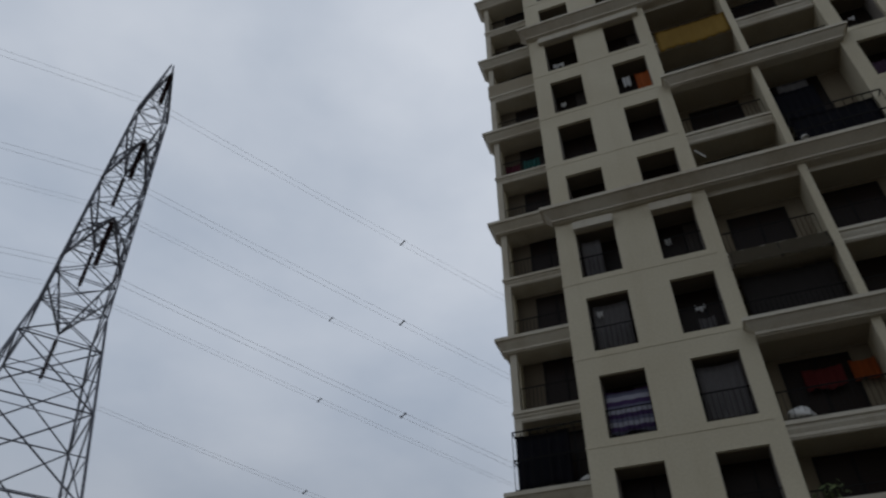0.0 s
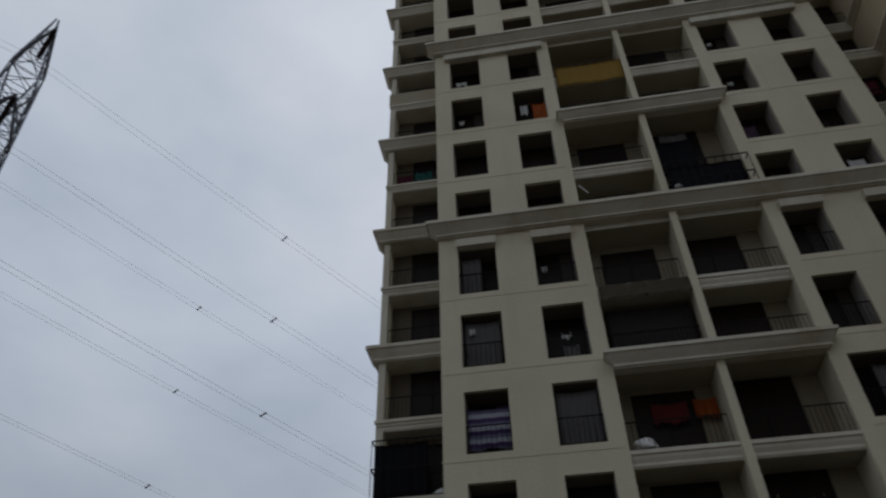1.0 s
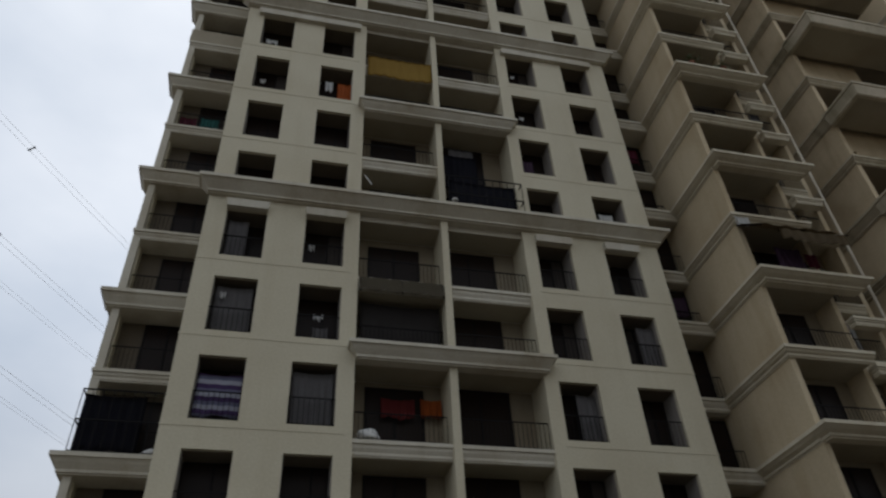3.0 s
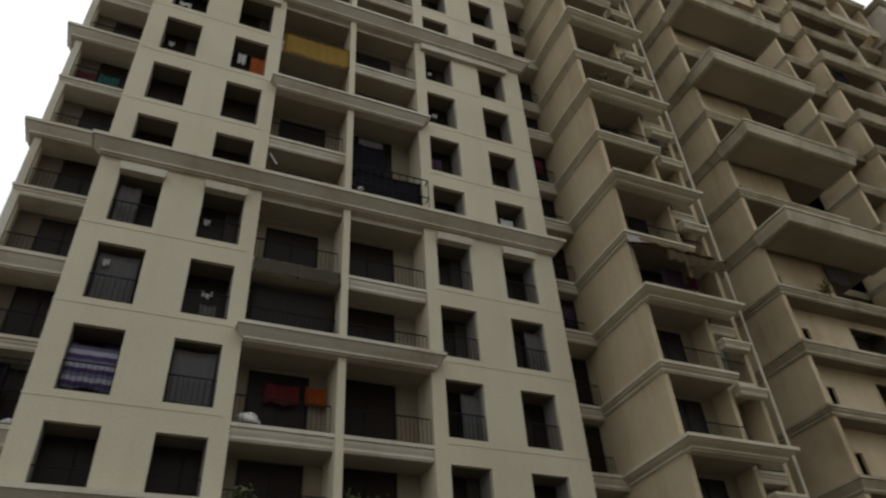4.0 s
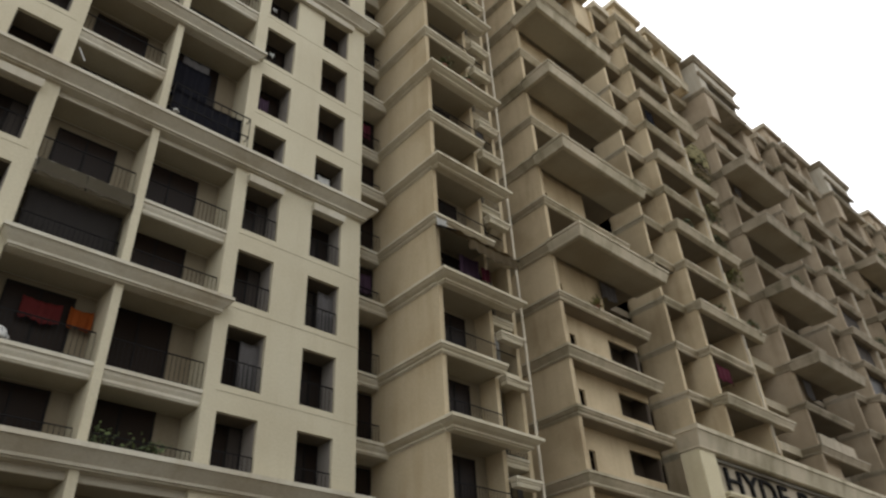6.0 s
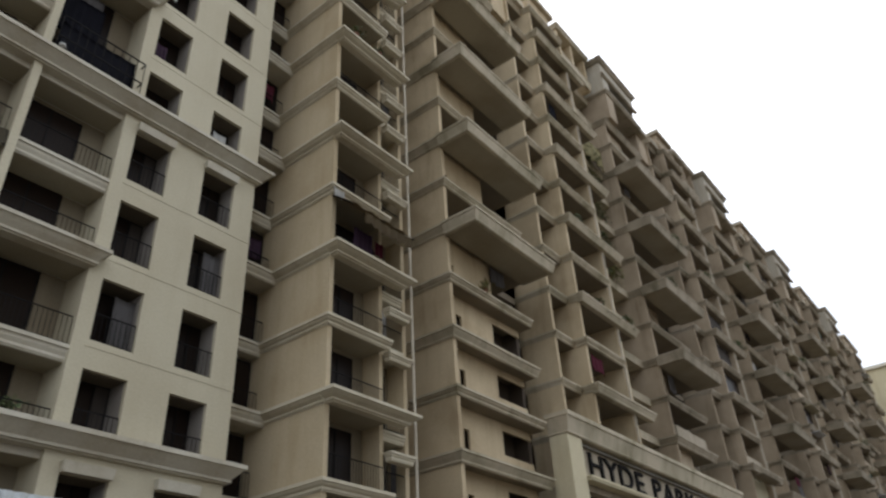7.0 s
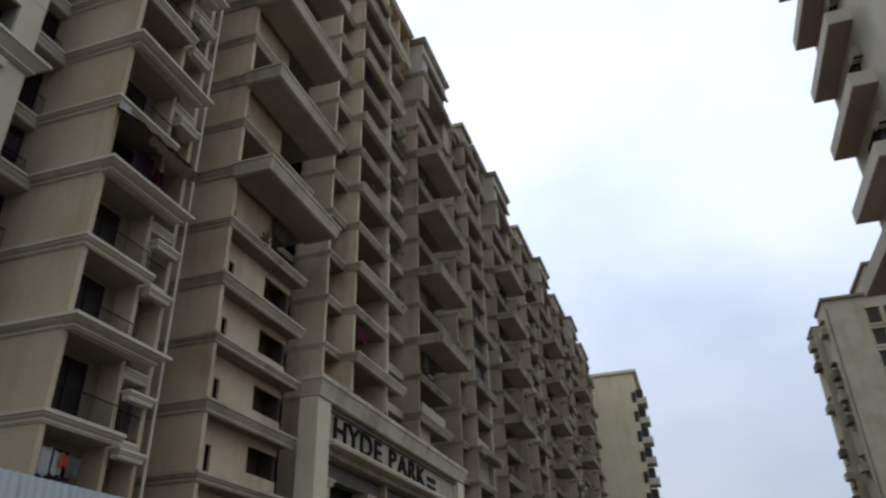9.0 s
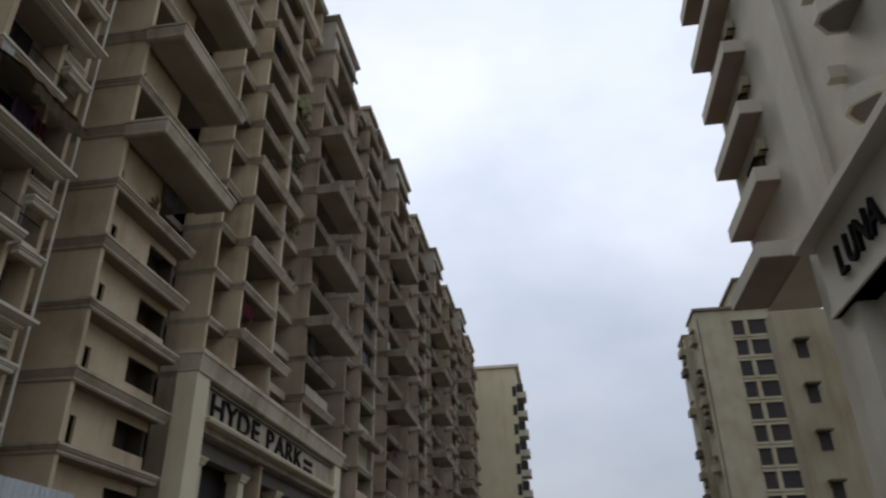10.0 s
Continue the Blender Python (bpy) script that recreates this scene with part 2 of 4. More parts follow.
# main cornices that run round the block
for z in (8.2, 20.2, 32.2, 44.2):
    part("cornice", slab(-3.5, 14.8, AY - 0.55, AY + 0.2, z + 0.42, 0.6, True, True, lip=0.14, cove=0.42), TRIM, block_a)
    part("bay_floor", boxes((2.3, 5.36, AY + 0.2, AY + BAY, z - 0.4, z)), TRIM, block_a)
    part("bay_floor", boxes((5.62, 8.6, AY + 0.2, AY + BAY, z - 0.4, z)), TRIM, block_a)
    for x0, x1 in WIN_X if z < 30 else ((-2.6, 2.0), (8.9, 13.5)):
        part("ledge_box", boxes((x0 - 0.04, x1 + 0.04, AY - 0.24, AY, z - 0.72, z - 0.42, 0.04, 0.03, 0.03)), TRIM, block_a)
# central double bay of balconies
part("bay_post", boxes((5.36, 5.62, AY - 0.05, AY + BAY, 0, ROOF)), CREAM, block_a)
for z in FLOORS:
    if z in (14.2, 26.2, 38.2):
        part("balcony_slab", slab(2.05, 9.0, AY - 0.5, AY + BAY, z, 0.55, True, True, cove=0.32), TRIM, block_a)
    elif z not in (8.2, 20.2, 32.2, 44.2):
        for x0, x1 in ((2.3, 5.36), (5.62, 8.6)):
            if z == 23.2 and x0 > 5:     # this balcony is open through two storeys
                continue
            part("balcony_slab", slab(x0, x1, AY + 0.02, AY + BAY, z - 0.15, 0.5, lip=0.12, cove=0.14), TRIM, block_a)
    for x0, x1 in ((2.3, 5.36), (5.62, 8.6)):
        if z == 20.2 and x0 > 5:
            continue
        drop = {8.2: 0.4, 20.2: 0.4, 32.2: 0.4, 44.2: 0.4, 14.2: 0.55, 26.2: 0.55, 38.2: 0.55}.get(round(z + 3, 1), 0.65)
        # thin panel added under the slab, darkened to give the ceiling's shade
        part("bay_shade_panel", boxes((x0, x1, AY + 0.2, AY + BAY - 0.07, z + 3 - drop - 0.02, z + 3 - drop - 0.004)), CEILING, block_a)
    for x0 in (2.3, 5.62):
        glass_door(DOOR_B if x0 < 5 else DOOR_L, block_a, x0 + (0.5 if x0 < 5 else 0.04), AY + BAY - 0.01, z)
        if z != 23.2 or x0 < 5:
            place("railing", RAIL30, block_a, x0 + 0.05, AY + 0.2, z - (0.0 if z in (8.2, 14.2, 20.2, 26.2, 32.2, 38.2, 44.2) else 0.15))
RAIL22 = to_mesh("railing", railing(2.2), IRON)
# corner balconies at the free end, set back from the front
CY = AY + 2.2
part("flank_wall", boxes((-3.1, -2.9, AY + 1.9, AY + 9, 0, ROOF)), CREAM, block_a)
# end wall colour carries the shade of the corner balconies
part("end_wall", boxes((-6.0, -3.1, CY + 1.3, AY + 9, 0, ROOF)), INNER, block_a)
part("corner_post", boxes((-5.85, -5.6, CY + 0.4, CY + 0.62, 0, ROOF)), TRIM, block_a)
part("corner_wall", boxes((-6.0, -5.6, CY + 0.9, CY + 1.3, 0, ROOF)), CREAM, block_a)
for z in FLOORS:
    if (round(z - 2.2) // 3) % 2 == 1:
        part("balcony_slab", slab(-6.3, -3.1, CY, CY + 1.3, z, 0.6, True, False, lip=0.14, cove=0.3), TRIM, block_a)
    else:
        part("balcony_slab", slab(-5.9, -3.1, CY + 0.3, CY + 1.3, z, 0.42, True, False, cove=0.12), TRIM, block_a)
    glass_door(DOOR_M, block_a, -4.8, CY + 1.29, z)
    place("railing", RAIL22, block_a, -5.55, CY + 0.5, z)

part("sheet_screen", boxes((-5.92, -3.12, CY + 0.33, CY + 0.36, 32.2, 33.15), (-5.92, -5.89, CY + 0.36, CY + 1.2, 32.2, 33.15)), CEILING, block_a, "dull grey sheet closing a corner balcony")

# recess between the cream block and the next bay
for z in FLOORS:
    out = 0.6 if (round(z - 2.2) // 3) % 2 == 1 else 0.0
    part("balcony_slab", slab(14.3, 16.6, 21.55 - out, 22.2, z, 0.5, cove=0.18), TRIM, block_a)
    place("railing", RAIL22, block_a, 14.35, 21.65, z)
    glass_door(DOOR_M, block_a, 14.9, 22.19, z)
# recess wall coloured as dark as its shade
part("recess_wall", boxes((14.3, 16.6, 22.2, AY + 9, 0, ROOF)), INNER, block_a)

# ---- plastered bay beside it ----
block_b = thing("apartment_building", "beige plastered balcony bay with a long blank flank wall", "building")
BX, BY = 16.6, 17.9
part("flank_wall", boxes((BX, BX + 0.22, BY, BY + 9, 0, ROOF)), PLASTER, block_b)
# back and recess walls hold the balcony shade in their colour
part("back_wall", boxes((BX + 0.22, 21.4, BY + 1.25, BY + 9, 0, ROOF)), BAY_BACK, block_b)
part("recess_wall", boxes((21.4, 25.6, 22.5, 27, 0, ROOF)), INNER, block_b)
for x in (19.75, 21.2):
    part("pier", boxes((x, x + 0.2, BY + 0.35, BY + 1.25, 0, ROOF)), PLASTER, block_b)
bm = bmesh.new()
bmesh.ops.create_cone(bm, segments=12, radius1=0.055, radius2=0.055, depth=ROOF, matrix=Matrix.Translation((21.4, BY - 0.03, ROOF / 2)))
part("drain_pipe", bm, PIPE, block_b, "pale cream plastic drain pipe")
RAIL12 = to_mesh("railing", railing(1.2), IRON)
for z in FLOORS:
    big = (round(z - 2.2) // 3) % 2 == 1
    p, h, c = (0.34, 0.42, 0.32) if big else (0.24, 0.4, 0.2)
    if big:
        part("balcony_slab", slab(BX - p, 21.0, BY - 0.75, BY, z, h, True, True, cove=0.4), PLASTER_TRIM, block_b)
    else:
        part("balcony_slab", slab(BX - p, 19.95, BY - 0.26, BY, z, h, True, False, cove=c), PLASTER_TRIM, block_b)
    part("side_band", slab(BX - p, BX, BY, BY + 8.9, z, h, True, False, cove=c, front=False), PLASTER_TRIM, block_b)
    # slab underside: shade is in the darkened ceiling colour
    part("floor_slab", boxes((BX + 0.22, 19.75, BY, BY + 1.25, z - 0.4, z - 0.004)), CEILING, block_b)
    part("side_slab", slab(19.95, 21.2, BY + 0.3, BY + 1.25, z - (0.5 if big else 0), 0.4, cove=0.1), PLASTER_TRIM, block_b)
    if not big:
        for up in (1.6, -0.4):
            part("ledge", slab(19.9, 21.32, BY - 0.12, BY + 0.29, z + up, 0.34, True, True, lip=0.1, cove=0.1), PLASTER_TRIM, block_b)
    glass_door(DOOR_M, block_b, BX + 0.85, BY + 1.24, z)
    place("railing", RAIL30, block_b, BX + 0.25, BY + 0.12, z)
    glass_door(DOOR_S, block_b, 20.05, BY + 1.24, z)
    place("railing", RAIL12, block_b, 19.98, BY + 0.42, z - (0.5 if big else 0))


# ---- long plastered row, one module after the other ----
PITCH, SHIFT = 24.9, -0.64


def row_module(i):
    b = thing("apartment_building", "unfinished beige plastered block with stacked open terraces and a roof tower", "building", "row of plastered blocks", at=(25.6 + PITCH * i, SHIFT * i, 0))
    y = 18.85
    top = 47.2
    wall_mat, trim_mat = (ROW_PLASTER, ROW_TRIM) if i == 0 else (BARE_PLASTER, BARE_TRIM)
    # terrace bay with its roof tower
    part("flank_wall", boxes((0, 0.25, y, y + 8, 13.8 if i == 1 else 0, top)), wall_mat, b)
    # back walls darkened in colour for the shade deep inside the bays
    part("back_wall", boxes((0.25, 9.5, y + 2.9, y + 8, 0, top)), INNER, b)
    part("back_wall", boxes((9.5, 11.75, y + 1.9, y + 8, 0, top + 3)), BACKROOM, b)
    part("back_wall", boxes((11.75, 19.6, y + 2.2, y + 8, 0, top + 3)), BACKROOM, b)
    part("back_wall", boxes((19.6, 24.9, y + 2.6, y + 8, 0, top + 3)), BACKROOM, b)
    part("roof_tower", boxes((0.1, 7.3, y - 0.7, y + 6, 52.7, 54.3)), TOWER, b)
    part("tower_pier", boxes((0.1, 1.4, y - 0.7, y + 6, 50.6, 52.7), (1.4, 7.3, y - 0.7, y - 0.5, 50.6, 51.4), (7.0, 7.3, y - 0.5, y + 0.6, 50.6, 52.7)), TOWER, b)
    # tower opening: its darkness is the colour of this back wall
    part("tower_back", boxes((1.4, 7.3, y + 0.6, y + 6, 50.6, 52.7)), DARK, b)
    part("tower_ledge", slab(-0.1, 7.5, y - 0.95, y - 0.71, 52.75, 0.3, True, True, cove=0.1), trim_mat, b)
    part("tower_pier", boxes((0.1, 1.6, y - 0.7, y + 6, top, 50.2)), wall_mat, b)
    # tower recess: its shade is in the wall colour
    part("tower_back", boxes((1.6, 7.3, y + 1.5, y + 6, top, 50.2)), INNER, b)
    part("tower_cornice", slab(-0.3, 7.7, y - 1.1, y + 6.4, 54.8, 0.5, True, True), trim_mat, b)
    part("tower_ledge", slab(-0.1, 7.5, y - 0.95, y + 6, 50.6, 0.4, True, True, cove=0.15), trim_mat, b)
    own_wall = random.Random(80 + i)
    for k, z in enumerate(FLOORS):
        if i == 1 and z < 13:
            continue
        odd = k % 2 == 1
        p, h, c = (0.32, 0.56, 0.28) if odd else (0.24, 0.42, 0.2)
        if odd and 21 < z < 46:
            part("terrace_slab", slab(-0.4, 7.5, y - 2.25, y, z, 0.74, True, True, cove=0.22), trim_mat, b)
            # added panel with the overhang's shade put into its colour
            part("terrace_shade_panel", boxes((0.0, 7.1, y - 1.85, y - 0.01, z - 0.75, z - 0.744)), CEILING, b)
        else:
            part("terrace_slab", slab(-p, 7.5, y - (0.34 if odd else 0.26), y, z, h, True, False, cove=c), trim_mat, b)
        part("side_band", slab(-p, 0, y, y + 7.9, z, h, True, False, cove=c, front=False), trim_mat, b)
        # floor slabs: shade of the underside is put into the colour
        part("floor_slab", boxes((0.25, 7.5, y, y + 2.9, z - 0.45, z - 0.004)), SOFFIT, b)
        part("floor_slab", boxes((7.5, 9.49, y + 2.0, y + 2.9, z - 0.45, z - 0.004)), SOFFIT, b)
        if z < 19 and i == 0:
            w0, w1 = y + 0.75, y + 0.87
            part("infill_wall", boxes((0.25, 1.4, w0, w1, z, z + 2.55), (1.4, 1.85, w0, w1, z, z + 0.35), (1.4, 1.85, w0, w1, z + 1.5, z + 2.55), (1.85, 4.7, w0, w1, z, z + 2.55),
                                      (4.7, 7.4, w0, w1, z, z + 0.9), (4.7, 7.4, w0, w1, z + 2.15, z + 2.55)), wall_mat, b)
            # room and end walls: the room's darkness is put into their colour
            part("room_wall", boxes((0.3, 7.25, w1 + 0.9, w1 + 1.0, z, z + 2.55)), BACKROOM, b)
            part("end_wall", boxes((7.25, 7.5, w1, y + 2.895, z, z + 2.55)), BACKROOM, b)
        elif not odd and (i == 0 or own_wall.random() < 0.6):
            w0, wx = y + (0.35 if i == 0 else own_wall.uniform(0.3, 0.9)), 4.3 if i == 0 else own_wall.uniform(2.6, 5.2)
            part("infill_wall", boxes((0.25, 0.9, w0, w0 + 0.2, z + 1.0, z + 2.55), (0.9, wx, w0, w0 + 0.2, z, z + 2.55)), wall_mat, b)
            # same dim colour for the unlit room beside the wall
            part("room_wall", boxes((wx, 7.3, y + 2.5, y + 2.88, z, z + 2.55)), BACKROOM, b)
        if i:
            glass_door(DOOR_L, b, 4.6, y + 2.89, z)
    # window bays
    part("flank_wall", boxes((9.5, 9.75, y - 0.4, y + 2.9, 0, top + 3)), wall_mat, b)
    low = 14.9 if i == 0 else 0.0
    part("flank_wall", boxes((11.75, 12.0, y - 1.2, y + 2.2, low, top + 3)), wall_mat, b)
    part("partition", boxes((16.7, 16.95, y - 1.2, y + 2.2, low, top + 3)), wall_mat, b)
    part("partition", boxes((19.35, 19.6, y - 0.3, y + 2.2, 0, top + 3)), wall_mat, b)
    bm = bmesh.new()
    bmesh.ops.create_cone(bm, segments=10, radius1=0.07, radius2=0.07, depth=top - low, matrix=Matrix.Translation((16.85, y - 1.28, (top + low) / 2)))
    part("drain_pipe", bm, PIPE, b, "pale cream plastic drain pipe")
    for k, z in enumerate(FLOORS + [50.2]):
        odd = k % 2 == 1
        if i == 0 and z < 14:
            continue
        part("window_slab", slab(9.4, 11.75, y - 0.62, y - 0.4, z, 0.42, True, False, cove=0.18), trim_mat, b)
        part("side_band", slab(9.4, 9.5, y - 0.4, y + 2.8, z, 0.36, True, False, cove=0.08, front=False), trim_mat, b)
        # bay floors take the same darkened underside colour
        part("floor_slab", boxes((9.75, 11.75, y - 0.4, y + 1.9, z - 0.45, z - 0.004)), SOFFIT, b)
        if i == 0 and z < 15:
            continue
        part("side_band", slab(11.5, 11.75, y - 1.2, y - 0.63, z, 0.45, True, False, cove=0.2, front=False), trim_mat, b)
        if odd:
            part("balcony_slab", slab(11.5, 19.5, y - 1.75, y - 1.21, z, 0.55, True, True, cove=0.22), trim_mat, b)
        else:
            part("balcony_slab", slab(11.5, 16.75, y - 1.5, y - 1.21, z, 0.42, True, False, cove=0.2), trim_mat, b)
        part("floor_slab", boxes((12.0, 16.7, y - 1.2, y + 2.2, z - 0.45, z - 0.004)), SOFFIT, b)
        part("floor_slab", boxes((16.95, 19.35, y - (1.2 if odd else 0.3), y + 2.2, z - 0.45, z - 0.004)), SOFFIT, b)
        part("rear_slab", slab(19.6, 24.9, y + 0.5, y + 2.6, z, 0.5, cove=0.1), trim_mat, b)
        if z < 50:
            glass_door(DOOR_S, b, 10.3, y + 1.89, z)
            glass_door(DOOR_L, b, 13.4, y + 2.19, z)
            glass_door(DOOR_L, b, 17.2, y + 2.19, z)
            glass_door(DOOR_L, b, 21.5, y + 2.59, z)
    # what people have added to their bays: parapets, closed-in glazing and sheets
    own = random.Random(50 + i)
    if i:
        for k, z in enumerate(FLOORS[3:15]):
            odd = (k + 3) % 2 == 1
            pick = own.random()
            if pick < 0.3:
                part("parapet_wall", boxes((own.uniform(0.3, 2.0), own.uniform(5.5, 7.3), y + 0.02, y + 0.14, z, z + own.uniform(0.6, 1.1))), trim_mat, b)
            elif pick < 0.5:
                part("closed_glazing", boxes((own.uniform(5.3, 6.0), 7.4, y + 0.4, y + 0.46, z, z + 2.5)), own.choice((CURTAIN_DARK, GLASS)), b)
            pick = own.random()
            if pick < 0.3:
                part("parapet_wall", boxes((12.0, own.uniform(14.5, 16.7), y - 1.18, y - 1.06, z, z + own.uniform(0.6, 1.1))), own.choice((trim_mat, wall_mat)), b)
            elif pick < 0.6:
                part("closed_glazing", boxes((12.0, 16.7, y - 0.8, y - 0.74, z, z + 2.5)), own.choice((CURTAIN_DARK, GLASS, OLIVE)), b)
            if own.random() < 0.4:
                part("sun_shade", boxes((12.1, own.uniform(14, 16.6), y - 2.1, y - 1.2, z + 2.1, z + 2.16, 0.3)), own.choice((OLIVE, SOFFIT, ALUMINIUM)), b)
            if own.random() < 0.45:
                part("parapet_wall", boxes((19.7, own.uniform(22, 24.8), y + 0.52, y + 0.62, z, z + own.uniform(0.6, 1.3))), own.choice((trim_mat, OLIVE)), b)
            if own.random() < 0.4:
                part("closed_glazing", boxes((9.8, 11.7, y + 0.1, y + 0.16, z, z + 2.5)), own.choice((CURTAIN_DARK, GLASS)), b)
    part("roof_wall", boxes((7.6, 9.5, y - 0.2, y + 6, top, 50.3)), wall_mat, b)
    part("roof_cap", boxes((7.3, 9.0, y - 0.8, y + 6, 50.3, 50.9)), trim_mat, b)
    part("roof_cap", boxes((9.7, 11.6, y - 0.9, y + 5, 50.25, 50.9)), trim_mat, b)
    part("tank_room", boxes((13.9, 17.0, y - 0.4, y + 5, 50.2, 54.2)), wall_mat, b)
    part("tank_cap", boxes((13.6, 17.5, y - 0.75, y + 5.3, 54.2, 54.65)), trim_mat, b)
    # top storey of the rear bay: open between piers, under a thin roof
    part("stair_head", boxes((18.9, 24.0, y + 1.2, y + 5, 50.2, 54.3)), wall_mat, b)
    for x in (18.6, 21.2, 23.7):
        part("roof_pier", boxes((x, x + 0.3, y - 0.3, y + 1.2, 50.2, 54.3)), wall_mat, b)
    part("roof_parapet", slab(18.5, 24.2, y - 0.5, y - 0.31, 51.3, 1.0, True, True, cove=0.12), trim_mat, b)
    part("stair_cap", slab(18.3, 24.4, y - 0.7, y + 5.2, 54.8, 0.5, True, True, cove=0.2), trim_mat, b)
    part("tank_wall", boxes((12.0, 13.6, y - 1.1, y + 3, 50.2, 51.6)), wall_mat, b)
    return b


modules = [row_module(i) for i in range(5)]

# ---- entrance portal with the block's name ----
portal = thing("entrance_portal", "cream rendered entrance portal with dark raised name letters", "portal")
PX, PY, PZ = 33.7, 17.8, 14.7
for x0, x1 in ((PX, 35.2), (58.4, 60.0)):
    part("pier", boxes((x0, x1, PY, PY + 1.1, 0, 13.55)), PORTAL, portal)
for x in (37.2, 43.0, 49.0, 54.0):
    part("column", boxes((x, x + 0.8, PY + 1.25, PY + 2.0, 0, 9.7)), PORTAL, portal)
    part("capital", slab(x - 0.25, x + 1.05, PY + 1.0, PY + 2.1, 10.1, 0.4, True, True, cove=0.15), PORTAL, portal)
# wall, ceiling and arch: the passage's shade is put into their colours
part("passage_wall", boxes((35.2, 58.4, PY + 2.5, PY + 2.6, 0, 10.9)), DARK, portal)
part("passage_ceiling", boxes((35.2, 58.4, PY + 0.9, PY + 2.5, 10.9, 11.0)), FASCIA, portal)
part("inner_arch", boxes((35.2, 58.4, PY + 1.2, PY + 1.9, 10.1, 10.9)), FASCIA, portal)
part("lintel", boxes((35.2, 58.4, PY + 0.38, PY + 1.1, 11.0, 13.55)), BARE_TRIM, portal)
part("cornice", slab(PX - 0.3, 60.3, PY - 0.35, PY + 1.1, PZ, 1.15, True, True, lip=0.25, cove=0.3), ROW_TRIM, portal)
part("name_frame", boxes((35.21, 58.39, PY + 0.2, PY + 0.38, 13.3, 13.45)), FASCIA, portal)
part("ledge", slab(35.21, 58.39, PY - 0.3, PY + 0.37, 11.6, 0.24, False, False, cove=0.05), PORTAL, portal)


def lettering(parent, text, step, height, x, y, z, turn=0.0, wide=1.45):
    """Raised letters, each a part of its own, on a wall at y; turn 180 for a wall that faces +y."""
    side = -1 if turn else 1
    at = 0.0
    for ch in text:
        at += 0.35 if ch == " " else 1.0
        if ch == " ":
            continue
        cu = bpy.data.curves.new("letter", "FONT")
        cu.body, cu.size, cu.extrude, cu.align_x = ch, height / 0.7, 0.06, "CENTER"
        cu.offset = 0.005
        tmp = new("letter", cu)
        me = bpy.data.meshes.new_from_object(tmp.evaluated_get(bpy.context.evaluated_depsgraph_get()))
        bpy.data.objects.remove(tmp)
        for v in me.vertices:
            v.co.x *= wide
        me.materials.clear()
        me.materials.append(BLACK)
        ob = place("letter", me, parent, x + side * step * (at - 0.5), y, z, "raised black letter")
        ob.rotation_euler = (radians(90), 0, radians(turn))


lettering(portal, "HYDE PARK", 1.81, 1.28, 36.2, PY + 0.31, 11.9)
# two lines of small worn lettering after the name
for z in (11.95, 12.5):
    part("sign_bar", boxes((51.9, 53.7, PY + 0.3, PY + 0.38, z, z + 0.28)), BLACK, portal)

# ---- lattice pylon and its lines ----
def beam(bm, a, b, r):
    a, b = Vector(a), Vector(b)
    d = b - a
    q = d.to_track_quat("Z", "Y").to_matrix().to_4x4()
    bmesh.ops.create_cone(bm, cap_ends=True, segments=4, radius1=r, radius2=r, depth=d.length, matrix=Matrix.Translation((a + b) / 2) @ q)


TX, TY = -29.94, 22.64
ARM = Vector((0.815, -0.58, 0))
RUN = Vector((0.58, 0.815, 0))
EYE = 1.6
pylon = thing("lattice_pylon", "grey galvanised steel lattice power pylon with dark insulators", "pylon", at=(TX, TY, 0))
HALF = [(0, 5.3), (14, 3.15), (24, 1.7), (41, 1.0), (47.6, 0.08)]


def half(z):
    for (z0, a), (z1, b) in zip(HALF, HALF[1:]):
        if z <= z1:
            return a + (b - a) * (z - z0) / (z1 - z0)
    return 0.05


def corner(k, z):
    s, t = ((1, 1), (1, -1), (-1, -1), (-1, 1))[k]
    return ARM * (s * half(z)) + RUN * (t * half(z)) + Vector((0, 0, z))


for k in range(4):
    bm = bmesh.new()
    for (z0, _), (z1, _) in zip(HALF, HALF[1:]):
        beam(bm, corner(k, z0), corner(k, z1), 0.085 if z0 < 24 else 0.06)
    part("leg", bm, STEEL, pylon)
levels = [0, 8, 14, 18.5, 22, 24.3, 26.2, 28.2, 30, 31.8, 33.6, 35.4, 37.2, 39, 40.6, 42.4, 44.2, 45.8]
for k in range(4):
    bm = bmesh.new()
    for z0, z1 in zip(levels, levels[1:]):
        r = 0.045 if z0 < 22 else 0.033
        a0, b0, a1, b1 = corner(k, z0), corner((k + 1) % 4, z0), corner(k, z1), corner((k + 1) % 4, z1)
        beam(bm, a0, b1, r)
        beam(bm, b0, a1, r)
        beam(bm, a1, b1, r)
        if z0 < 22:
            m = (a0 + b1) / 2
            beam(bm, m, (a0 + a1) / 2, 0.03)
            beam(bm, m, (b0 + b1) / 2, 0.03)
    part("bracing", bm, STEEL, pylon)
ARMS = [(35.5, 5.3), (28.65, 5.65), (22.1, 6.2)]
ends = []
